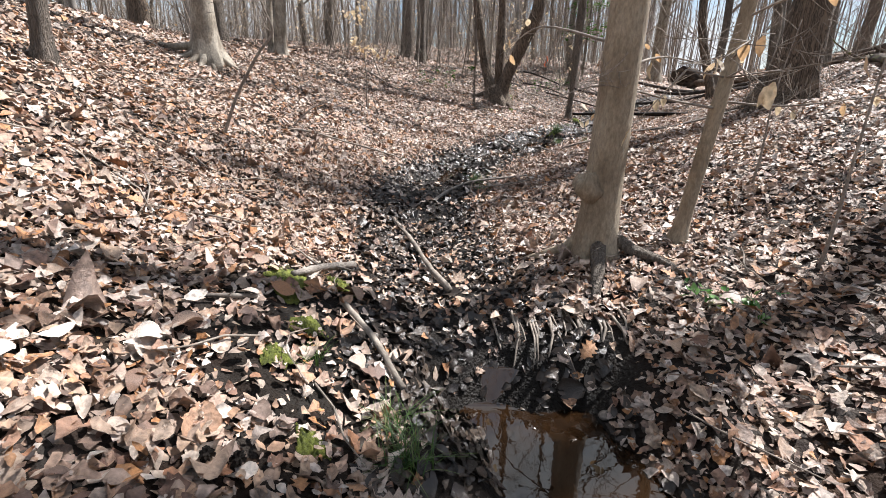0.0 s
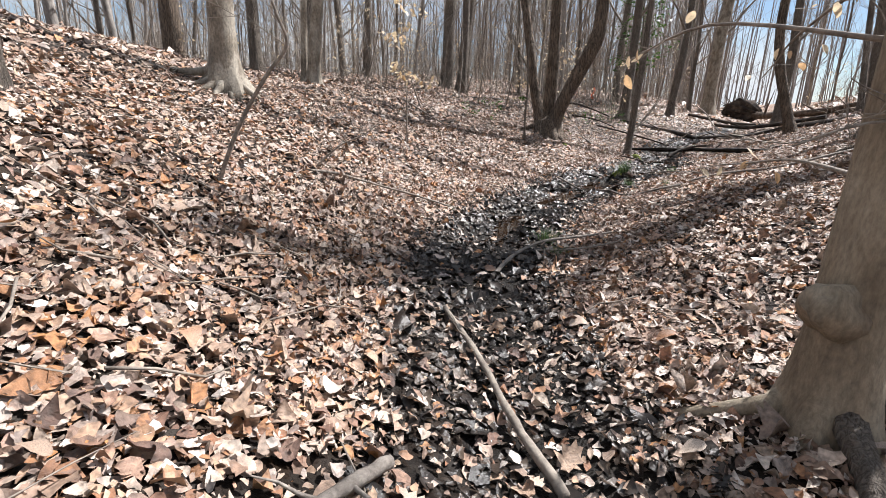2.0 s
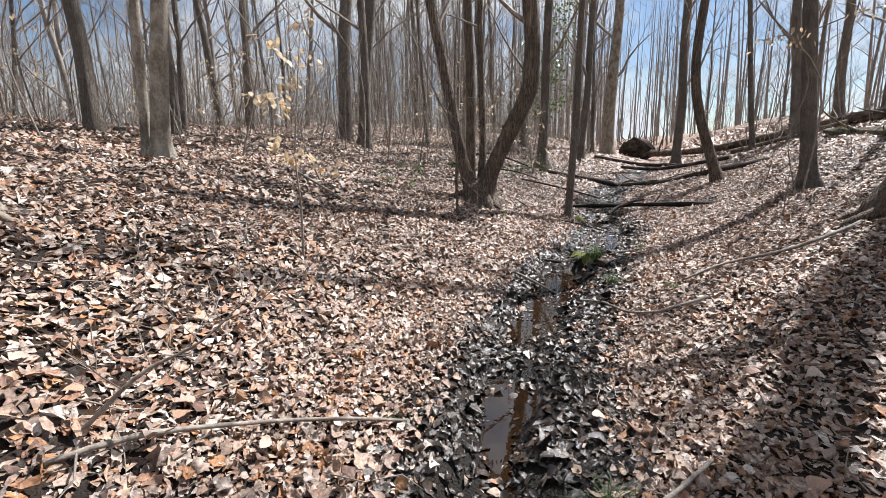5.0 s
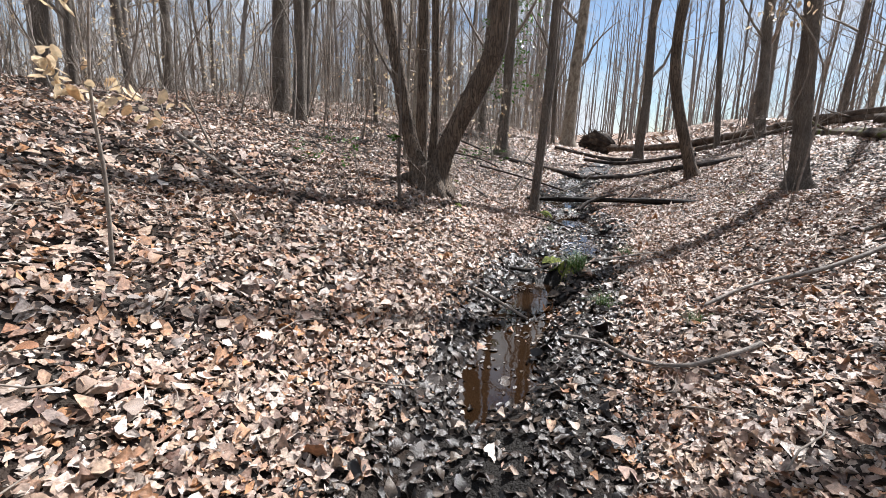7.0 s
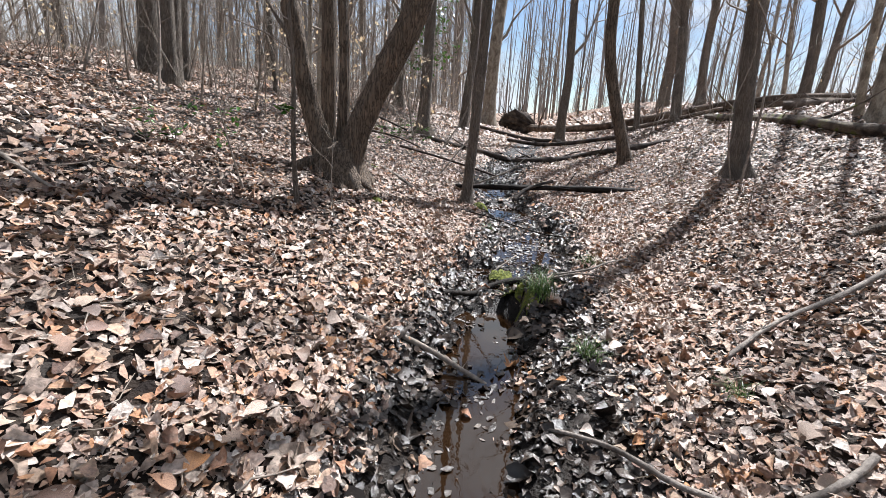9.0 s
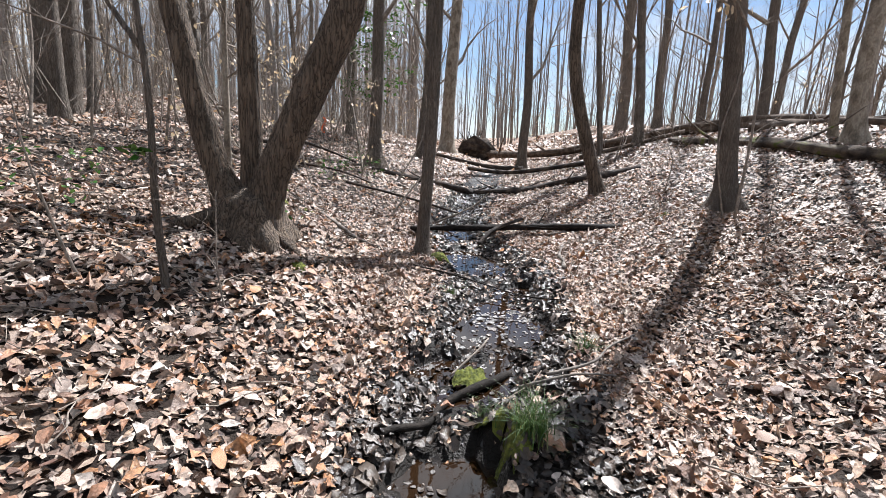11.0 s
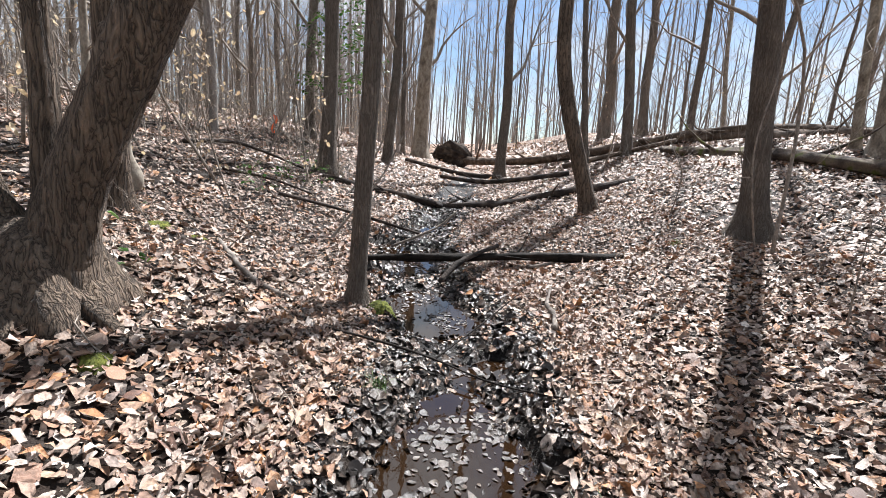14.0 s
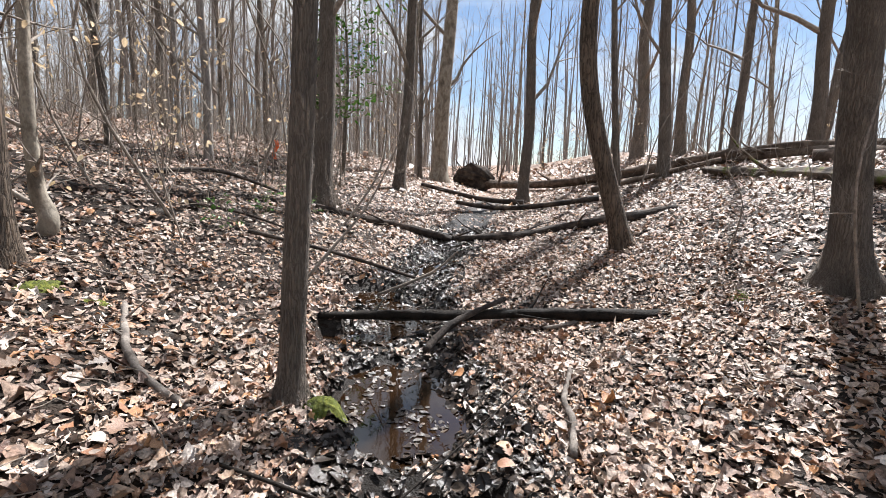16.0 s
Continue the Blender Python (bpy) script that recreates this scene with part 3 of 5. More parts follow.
litter = []
for near, far, per, rows, across, size, seed in ((0, 1.5, 1450, 5, 3, 0.046, 1), (0, 1.5, 80, 7, 3, 0.075, 6), (0, 1.8, 800, 3, 2, 0.022, 8), (1.5, 4.5, 900, 3, 3, 0.054, 2), (4.5, 10, 460, 3, 2, 0.062, 3), (10, 20, 170, 3, 2, 0.1, 4), (20, 34, 34, 3, 2, 0.2, 5)):
    x0, x1, y0, y1 = -1.2 - far, 5 + far, -0.8 - far * 0.25, 14 + far
    x, y = scatter(int(per * (x1 - x0) * (y1 - y0)), x0, x1, y0, y1, near, far, seed)
    ok = dry_only(x, y, seed + 50) & in_view(x, y)
    x, y = x[ok], y[ok]
    r = np.random.default_rng(seed + 90)
    sz = size * np.clip(r.lognormal(0, 0.42, len(x)), 0.35, 1.8)
    lf = r.uniform(0.002, 0.055, len(x)) * r.uniform(0.4, 1, len(x))
    litter.append(tagged(new("leaf_litter", leaves("leaf_litter", M_LEAF, x, y, lf, sz, rows, 0.36, seed, 0.62, across)), "thick carpet of dry tan and brown fallen leaves", "leaf litter", kind="stuff"))
x, y = scatter(330000, -3, 12, 0, 20, 0, 12, 7)
d = off_stream(x, y)
r = np.random.default_rng(77)
ok = (np.abs(d - wet_line(y)) < wet_half(y) + 0.25) & (r.uniform(0, 1, len(x)) < np.where(y < 9.5, 0.8, 1) * np.where(np.abs(d - 0.1) < 0.22, 0.4, 0.85)) & ~((pools(x, y) > 0.4) & (r.uniform(0, 1, len(x)) < 0.6)) & ~((carve(x, y) > 0.25) & (r.uniform(0, 1, len(x)) < 0.8))
x, y = x[ok], y[ok]
tagged(new("wet_leaves", leaves("wet_leaves", M_WET, x, y, r.uniform(0.0, 0.03, len(x)), 0.05 * np.clip(r.lognormal(0, 0.4, len(x)), 0.4, 2.5), 4, 0.35, 8)), "black sodden leaves lying in the stream mud", "leaf litter", kind="stuff")
x, y = scatter(60000, -1, 6, 5.5, 17, 0, 12, 17)
r = np.random.default_rng(78)
drop = stream_level(y) - 0.076 - land(x, y)
ok = (drop > 0.004) & (np.abs(off_stream(x, y)) < 0.9) & (r.uniform(0, 1, len(x)) < np.where(y < 11, 0.25, 0.75) * np.clip(0.32 + 0.5 * waves(x, y, 0.6, 63) + 0.35 * np.exp(-((y - 11.8) / 0.6) ** 2), 0.02, 0.9))
x, y, drop = x[ok], y[ok], drop[ok]
tagged(new("floating_leaves", leaves("floating_leaves", M_WET, x, y, drop, 0.042 * np.clip(r.lognormal(0, 0.4, len(x)), 0.4, 2.5), 4, 0.06, 9, 0.2)), "dark sodden leaves floating on the stream water", "leaf litter", kind="stuff")


# ---- trees that stand by the walk ----
GREY, TAN, DARK, PALE = M_BARK_GREY, M_BARK_TAN, M_BARK_DARK, M_BARK_PALE
NEAR_TREES = (
    # x, y, radius, lean x, lean y, bark, flare, roots
    (-3.6, 4.62, 0.078, 0.10, 0.0, GREY, 1.5, 4),
    (-3.62, 7.75, 0.165, 0.03, 0.0, PALE, 1.9, 6),
    (6.3, 9.15, 0.345, 0.02, 0.0, DARK, 1.7, 5),
    (-8.7, 14.6, 0.25, -0.03, 0.0, DARK, 1.4, 5),
    (-7.7, 17.4, 0.2, -0.05, 0.0, DARK, 1.4, 5),
    (-6.3, 18.6, 0.17, 0.0, 0.0, GREY, 1.4, 5),
    (-3.95, 12.05, 0.135, 0.11, -0.01, PALE, 1.6, 5),
    (-4.18, 12.12, 0.072, 0.05, 0.0, PALE, 1.4, 4),
    (-5.7, 24.8, 0.165, 0.02, 0.0, DARK, 1.4, 5),
    (-1.8, 22.5, 0.26, 0.06, 0.0, GREY, 1.5, 5),
    (-0.9, 18.6, 0.13, 0.0, 0.0, GREY, 1.4, 5),
    (-6.82, 24.67, 0.15, -0.10, 0.0, GREY, 1.4, 5),
    (-6.2, 26.5, 0.18, 0.04, 0.0, DARK, 1.4, 5),
    (5.2, 20.4, 0.175, 0.025, -0.01, DARK, 1.8, 5),
    (12.4, 29.7, 0.34, 0.03, -0.015, PALE, 1.5, 5),
    (13.3, 24.6, 0.20, 0.0, 0.0, GREY, 1.6, 5),
    (15.6, 20.7, 0.185, -0.08, 0.04, DARK, 1.5, 5),
    (8.64, 13.12, 0.155, -0.09, 0.045, GREY, 2.2, 6),
    (13.3, 13.38, 0.17, -0.03, 0.016, PALE, 1.7, 5),
    (13.5, 13.85, 0.09, -0.075, 0.044, PALE, 1.4, 4),
    (-1.05, 20.24, 0.19, 0.09, -0.05, DARK, 1.4, 5),
    (-0.96, 22.2, 0.107, 0.05, -0.03, GREY, 1.4, 5),
    (6.47, 26.6, 0.18, 0.02, -0.01, GREY, 1.5, 5),
    (15.85, 41.5, 0.29, 0.01, 0.0, GREY, 1.4, 5),
    (1.68, 15.66, 0.125, -0.01, 0.0, DARK, 1.35, 4),
    (8.35, 24.2, 0.17, 0.05, -0.02, GREY, 1.5, 5),
    (14.33, 21.3, 0.11, -0.10, 0.05, DARK, 1.3, 5),
    (19.8, 18.8, 0.2, -0.026, 0.014, DARK, 1.4, 5),
    (23.1, 28.2, 0.32, -0.02, 0.01, GREY, 1.4, 5),
    (22.3, 25.2, 0.23, -0.03, 0.015, DARK, 1.4, 5),
    (21.2, 22.1, 0.16, 0.016, -0.01, GREY, 1.4, 5),
)
BARK_WORDS = {M_BARK_GREY: "grey-barked bare tree", M_BARK_HAZE: "haze-paled grey bare tree", M_BARK_TAN: "slim tan-barked bare tree", M_BARK_DARK: "dark bare tree with furrowed bark", M_BARK_PALE: "pale smooth-barked bare beech tree"}
for i, (x, y, r, lx, ly, bark, flare, roots) in enumerate(NEAR_TREES):
    near, broad = y < 17, r > 0.3 and y < 10
    # dark trunks past y 17 get paler bark in place of haze
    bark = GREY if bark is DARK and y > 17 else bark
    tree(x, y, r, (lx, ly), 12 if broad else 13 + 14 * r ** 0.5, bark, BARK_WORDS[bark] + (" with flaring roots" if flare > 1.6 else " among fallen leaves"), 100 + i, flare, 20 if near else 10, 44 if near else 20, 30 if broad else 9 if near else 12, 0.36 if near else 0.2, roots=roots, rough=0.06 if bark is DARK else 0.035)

# bare roots of the pale beech on the slope
beech = next(o for o in scene.collection.objects if o.name.startswith("tree") and abs(o.location.x + 3.62) < 0.01 and abs(o.location.y - 7.75) < 0.01)
BEECH_ROOTS = ((-2.9, 0.62), (-2.3, 0.35), (-1.75, 0.4), (-1.35, 0.45), (-0.9, 0.36), (0.1, 0.4))

# the crooked tree on the far side of the stream, leaning over it at the foot
tree(8.6, 15.8, 0.14, (-0.12, 0.07), 15, DARK, "slender dark tree bowed out over the stream at its foot", 301, 1.5, 16, 40, 12, 0.4, bow=(-0.28, 0.17))
tree(3.58, 14.05, 0.085, (0.03, -0.015), 14, GREY, "slim grey tree with mossy foot at the edge of the stream", 302, 1.6, 16, 40, 12, 0.4, rough=0.04)

# the tree with a knot beside the first pool
knot_tree = tree(1.09, 3.14, 0.122, (0.0, 0.0), 14, TAN, "tan-barked young tree with a knot on its trunk and bare roots", 303, 1.55, 24, 60, 12, 0.35, roots=5, rough=0.03)
kg = Geo()
kg.tube([(-0.07, -0.03, 0.45), (-0.12, -0.05, 0.485), (-0.16, -0.07, 0.505), (-0.182, -0.08, 0.515), (-0.17, -0.074, 0.51), (-0.12, -0.05, 0.495)], [0.1, 0.09, 0.074, 0.06, 0.036, 0.02], 16, lambda i, a: 1 + 0.12 * math.sin(3 * a + 0.4 * i) + 0.08 * math.sin(5 * a))
part("knot", kg.mesh("knot", TAN), knot_tree, "round healed knot with a hollow")


def root(name, owner, pts, r0, r1, mat, sides=9):
    n = len(pts)
    g = Geo()
    g.tube(pts, [r0 + (r1 - r0) * i / (n - 1) for i in range(n)], sides, lambda i, a: 1 + 0.1 * math.sin(2 * a + i * 1.3) + 0.06 * math.sin(5 * a - i))
    return part(name, g.mesh(name, mat), owner)


def lay(pts, base, lift=0.0):
    """Points given in the plan, laid on the land, as seen from an owner's base."""
    return [(x - base.location.x, y - base.location.y, float(land(x, y)) + lift + h - base.location.z) for x, y, h in pts]


root("root", knot_tree, lay([(1.10, 3.12, 0.16), (1.06, 2.98, 0.08), (1.02, 2.82, 0.04), (0.97, 2.68, 0.01), (0.94, 2.55, -0.03)], knot_tree), 0.055, 0.03, GREY)
root("root", knot_tree, lay([(1.04, 3.2, 0.14), (0.92, 3.18, 0.07), (0.8, 3.25, 0.03), (0.66, 3.3, 0.0), (0.56, 3.32, -0.03)], knot_tree), 0.05, 0.018, TAN)
root("root", knot_tree, lay([(1.17, 3.12, 0.14), (1.3, 3.02, 0.06), (1.45, 2.95, 0.03), (1.57, 2.86, 0.0), (1.7, 2.8, -0.03)], knot_tree), 0.045, 0.018, GREY)
for a, ln in BEECH_ROOTS:
    root("root", beech, lay([(-3.62 + math.cos(a) * q * ln, 7.75 + math.sin(a) * q * ln, h) for q, h in ((0.2, 0.2), (0.45, 0.13), (0.75, 0.06), (1.0, 0.03), (1.35, -0.04))], beech), 0.062, 0.02, PALE)
# added tree out of view, whose dense crown shades the ground by the pool
tree(8.2, 6.2, 0.24, (0, 0), 17, GREY, "unseen grey-barked bare tree added to cast dappled shade", 305, 1.6, 16, 30, 26, 0.3, 2)
dark_tree = next(o for o in scene.collection.objects if o.name.startswith("tree") and abs(o.location.x - 6.3) < 0.01 and abs(o.location.y - 9.15) < 0.01)
for a, ln in ((2.3, 0.75), (2.85, 0.85), (3.4, 0.8), (4.0, 0.7), (1.6, 0.7)):
    root("root", dark_tree, lay([(6.3 + math.cos(a) * q * ln, 9.15 + math.sin(a) * q * ln, h) for q, h in ((0.2, 0.3), (0.45, 0.16), (0.75, 0.08), (1.0, 0.04), (1.35, -0.05))], dark_tree), 0.13, 0.035, DARK)
slim = tree(1.8, 3.44, 0.052, (0.10, 0.0), 9, TAN, "slender leaning young tree beside the tree with the knot", 304, 1.6, 14, 40, 10, 0.45, roots=4)

# three-stemmed tree
fork = new("tree")
fork.location = (1.42, 13.5, float(land(1.42, 13.5)))
tagged(fork, "big dark three-stemmed tree with deeply furrowed bark", "tree", "trees of the wood")
rnd = random.Random(8)


def fork_stem(name, path, radii, sides=22, seed=1):
    """A smooth stem through the path, which gives places from the foot."""
    pts, rr, n = [], [], len(path)
    for i in range(n - 1):
        p0, p1, p2, p3 = (Vector(path[max(0, min(n - 1, j))]) for j in (i - 1, i, i + 1, i + 2))
        for k in range(8):
            t = k / 8
            pts.append(0.5 * (2 * p1 + (p2 - p0) * t + (2 * p0 - 5 * p1 + 4 * p2 - p3) * t * t + (3 * p1 - p0 - 3 * p2 + p3) * t ** 3))
            rr.append(radii[i] + (radii[i + 1] - radii[i]) * t)
    pts.append(Vector(path[-1]))
    rr.append(radii[-1])
    q = random.Random(seed)
    ph = [q.uniform(0, 6.28) for _ in range(4)]
    return Geo().tube(pts, rr, sides, lambda i, a: 1 + 0.04 * math.sin(5 * a + ph[0] + i * 0.2) + 0.035 * math.sin(9 * a + ph[1] - i * 0.3) + 0.03 * math.sin(14 * a + ph[2] + i * 0.5) + 0.02 * math.sin(i * 1.7 + 3 * a)), pts, rr


right = Vector((0.88, -0.475, 0))


def at(s, h, depth=0.0):
    return tuple(right * s * 1.06 + Vector((0.475, 0.88, 0)) * depth + Vector((0, 0, h * 1.06 + 0.08)))


fork_crown = Geo()
for nm, path, radii, sd in (
    ("stem", [at(-0.12, -0.2), at(-0.16, 0.2), at(-0.26, 0.5), at(-0.42, 1.1), at(-0.55, 1.75), at(-0.72, 2.6), at(-1.0, 4), at(-1.5, 7), at(-1.7, 11), at(-1.9, 15)], [0.23, 0.175, 0.125, 0.112, 0.107, 0.103, 0.1, 0.1, 0.07, 0.02], 1),
    ("stem", [at(0.0, 0.0, 0.1), at(0.02, 0.5, 0.12), at(0.03, 1.2, 0.15), at(0.0, 2.2, 0.15), at(-0.03, 4, 0.2), at(0.1, 8, 0.3), at(0.2, 13, 0.3)], [0.11, 0.08, 0.064, 0.059, 0.056, 0.045, 0.02], 2),
    ("stem", [at(0.1, -0.2), at(0.14, 0.15), at(0.24, 0.5), at(0.46, 0.97), at(0.7, 1.45), at(0.92, 1.95), at(0.98, 2.5), at(0.92, 3.4), at(0.75, 5), at(0.9, 8), at(1.1, 12), at(1.2, 15)], [0.24, 0.19, 0.155, 0.15, 0.155, 0.155, 0.14, 0.14, 0.12, 0.1, 0.06, 0.02], 3),
):
    g, pts, rr = fork_stem(nm, path, radii, 22, sd)
    part(nm, g.mesh(nm, DARK), fork)
    for k in range(7):
        i = int(len(pts) * (0.6 + 0.055 * k))
        a = rnd.uniform(0, 6.28)
        twigs_on(fork_crown, rnd, pts[i], (math.cos(a), math.sin(a), rnd.uniform(0.3, 1.2)), rnd.uniform(2, 3.6), rr[i] * 0.4, 2)
part("crown", fork_crown.mesh("crown", M_TWIG), fork, "bare grey-brown twigs")
burl = Geo().tube([at(0.64, 1.2), at(0.56, 1.27), at(0.5, 1.32), at(0.47, 1.35), at(0.49, 1.34)], [0.12, 0.11, 0.08, 0.045, 0.01], 14, lambda i, a: 1 + 0.15 * math.sin(3 * a + i) + 0.08 * math.sin(6 * a))
part("burl", burl.mesh("burl", DARK), fork, "healed knob on the leaning stem")
foot = Geo()
foot.tube([(0, 0, -0.3), (0, 0, 0.0), (0, 0, 0.1), (0, 0, 0.22), (0, 0, 0.36), (0, 0, 0.46)], [0.5, 0.42, 0.35, 0.3, 0.25, 0.1], 40, lambda i, a: 1 + 0.1 * math.sin(4 * a + 1.0) + 0.1 * math.sin(9 * a) * (1 - i / 6) + 0.03 * math.sin(17 * a))
part("foot", foot.mesh("foot", DARK), fork)
for a, ln in ((3.35, 0.7), (-0.75, 0.5), (-1.7, 0.42), (0.4, 0.5)):
    root("root", fork, lay([(1.42 + math.cos(a) * s * ln, 13.5 + math.sin(a) * s * ln, h) for s, h in ((0.3, 0.16), (0.55, 0.09), (0.8, 0.04), (1.05, 0.0), (1.3, -0.05))], fork), 0.09, 0.03, DARK)

# ---- the wood beyond ----
rnd = random.Random(42)
patterns = []
for i in range(7):
    # background bark kept pale, so that colour does the work of haze
    bark = (M_BARK_HAZE, GREY, M_BARK_HAZE, PALE, GREY, M_BARK_HAZE, GREY)[i]
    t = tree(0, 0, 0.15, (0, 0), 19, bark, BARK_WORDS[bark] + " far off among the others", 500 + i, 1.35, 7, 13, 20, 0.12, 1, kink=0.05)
    patterns.append(t)
taken = [(x, y) for x, y, *_ in NEAR_TREES] + [(8.6, 15.8), (3.5, 14.05), (0.97, 3.2), (1.32, 13.15)]


def free(x, y, gap):
    return all((x - a) ** 2 + (y - b) ** 2 > gap * gap for a, b in taken)


made = 0
while made < 300:
    ang, dist = radians(rnd.uniform(-62, 88)), 14 + 48 * rnd.random() ** 0.8
    x, y = 1 + math.sin(ang) * dist, 6 + math.cos(ang) * dist
    d = float(off_stream(x, y))
    if abs(d) < 2.6 or y < 9 or (x > -1 and y < 24 and -5 < d < 4) or (0 < d < 11 and y < 34) or (d > 0 and rnd.random() < 0.62) or not free(x, y, 1.1):
        continue
    taken.append((x, y))
    s = rnd.choice((0.3, 0.35, 0.42, 0.5, 0.6, 0.7, 0.85, 1.1))
    m = Matrix.Translation((x, y, float(land(x, y)) - 0.05)) @ Euler((rnd.gauss(0, 0.045), rnd.gauss(0, 0.045), rnd.uniform(0, 6.28))).to_matrix().to_4x4()
    src = patterns[made % 7]
    if made < 7:
        src.matrix_basis = m @ Matrix.Diagonal((s, s, 0.55 + 0.4 * s, 1))
    else:
        src.scale, keep = (s, s, 0.55 + 0.4 * s), src.scale.copy()
        copy_thing(src, m)
        src.scale = keep
    made += 1

# far stems that nobody could count
far = Geo()
for k in range(1700):
    ang, dist = radians(rnd.uniform(-75, 75) if k % 3 else rnd.uniform(-70, 25)), 50 + 70 * rnd.random()
    x, y = 1 + math.sin(ang) * dist, 6 + math.cos(ang) * dist
    z, r, h = float(land(x, y)), rnd.uniform(0.035, 0.13), rnd.uniform(12, 20)
    lx, ly = rnd.gauss(0, 0.6), rnd.gauss(0, 0.6)
    far.tube([(x, y, z - 0.3), (x + lx * 0.4, y + ly * 0.4, z + h * 0.5), (x + lx, y + ly, z + h)], [r, r * 0.7, r * 0.15], 5, cap=False)
    for j in range(8):
        f = rnd.uniform(0.15, 0.95)
        a = rnd.uniform(0, 6.28)
        ln = rnd.uniform(1.5, 4) * (1.1 - f * 0.6)
        p = Vector((x + lx * f, y + ly * f, z + h * f))
        far.tube([p, p + Vector((math.cos(a), math.sin(a), 0.7)) * ln * 0.5, p + Vector((math.cos(a) * 0.8, math.sin(a) * 0.8, 1.1)) * ln], [r * 0.3, r * 0.2, r * 0.06], 3, cap=False)
# these stems take the bark coloured for haze
tagged(new("distant_trees", far.mesh("distant_trees", M_BARK_HAZE)), "dense far-off stand of bare grey tree stems", "trees", kind="stuff")


# ---- fallen timber ----
def bent(path, steps=5):
    """A smooth line through the path."""
    out, n = [], len(path)
    for i in range(n - 1):
        p0, p1, p2, p3 = (Vector(path[max(0, min(n - 1, j))]) for j in (i - 1, i, i + 1, i + 2))
        for k in range(steps):
            t = k / steps
            out.append(0.5 * (2 * p1 + (p2 - p0) * t + (2 * p0 - 5 * p1 + 4 * p2 - p3) * t * t + (3 * p1 - p0 - 3 * p2 + p3) * t ** 3))
    return out + [Vector(path[-1])]


def fallen(name, plan, r0, r1, mat, label, category="log", lift=0.6, stubs=0, sides=10, seed=1, knobbly=0.1, absolute=False):
    """A log or stick that lies along the plan's line (x, y, extra height) on the land."""
    rnd = random.Random(seed)
    x0, y0 = plan[0][0], plan[0][1]
    base = new(name)
    base.location = (x0, y0, float(land(x0, y0)))
    tagged(base, label, category)
    pts = []
    for p in bent([(x, y, h if absolute else float(land(x, y)) + h + 0.02) for x, y, h in plan], 6):
        pts.append(p - base.location)
    n = len(pts)
    radii = [(r0 + (r1 - r0) * i / (n - 1)) * (1 + rnd.uniform(-0.08, 0.08)) for i in range(n)]
    pts = [p + Vector((rnd.uniform(-0.2, 0.2) * r0, rnd.uniform(-0.2, 0.2) * r0, r * lift)) for p, r in zip(pts, radii)]
    ph = rnd.uniform(0, 6)
    part("wood", Geo().tube(pts, radii, sides, lambda i, a: 1 + knobbly * (math.sin(2 * a + ph + i * 0.4) * 0.6 + math.sin(5 * a - i * 0.7) * 0.5)).mesh("wood", mat), base)
    for k in range(stubs):
        i = rnd.randrange(2, n - 2)
        a = rnd.uniform(0, 6.28)
        g = Geo()
        w = Vector((math.cos(a), math.sin(a), rnd.uniform(0.1, 0.9)))
        twigs_on(g, rnd, pts[i], w, rnd.uniform(4, 14) * radii[i], radii[i] * 0.4, 0, 6)
        part("branch", g.mesh("branch", mat), base)
    return base


fallen("log", [(3.9, 15.7, 0.83), (4.4, 15.42, 0.85), (4.9, 15.22, 0.86), (5.6, 14.85, 0.9), (6.1, 14.68, 0.91), (6.8, 14.3, 0.93), (7.72, 13.92, 0.96)], 0.042, 0.058, M_WETWOOD, "dark rotten fallen log lying across the stream", stubs=4, seed=3, absolute=True, knobbly=0.28)
fallen("branch", [(4.85, 14.62, 0.02), (5.15, 14.74, 0.1), (5.55, 14.82, 0.2), (5.95, 14.98, 0.24)], 0.04, 0.024, M_ROTTEN, "short dark branch leaning on the fallen log", "branch", seed=4)
fallen("log", [(5.0, 20.0, -0.02), (5.7, 19.45, 0.03), (6.3, 19.3, 0.0), (7.0, 18.85, 0.06), (7.5, 18.9, 0.02), (8.3, 18.5, 0.06), (9.0, 18.35, 0.0), (9.5, 17.9, 0.04), (10.1, 17.3, 0.05), (11.0, 16.8, 0.0)], 0.06, 0.1, M_ROTTEN, "long curved dark log lying over the stream", stubs=6, seed=5, knobbly=0.3, lift=0.15)
fallen("log", [(10.0, 23.5, 0.05), (10.8, 21.9, 0.08), (12.2, 19.9, 0.04)], 0.06, 0.08, M_ROTTEN, "fallen dark log in the bottom of the valley", stubs=3, seed=6)
fallen("log", [(10.2, 26.6, 0.05), (11.6, 24.9, 0.1), (12.8, 23.9, 0.04)], 0.07, 0.1, M_ROTTEN, "fallen dark log in the bottom of the valley", stubs=2, seed=16)
mossy = fallen("log", [(15.4, 19.2, 0.0), (13.9, 16.9, 0.03), (12.4, 14.6, 0.05), (11.6, 13.0, 0.06), (11.2, 11.8, 0.06)], 0.12, 0.11, M_MOSSWOOD, "mossy weathered log lying down the slope", stubs=4, sides=18, seed=7, knobbly=0.26)
fallen("log", [(15.0, 30.2, 0.2), (15.9, 26, 0.15), (16.8, 21.5, 0.12), (17.6, 17.5, 0.15), (18.4, 13.5, 0.1)], 0.19, 0.11, M_LOG, "long uprooted tree trunk lying along the ridge", stubs=6, sides=14, seed=8, knobbly=0.24)
fallen("log", [(16.6, 21.0, 0.25), (17.6, 18, 0.3), (18.6, 15, 0.35), (19.6, 12, 0.4)], 0.13, 0.09, M_LOG, "weathered trunk lying over the uprooted tree", stubs=5, sides=12, seed=9, knobbly=0.24)
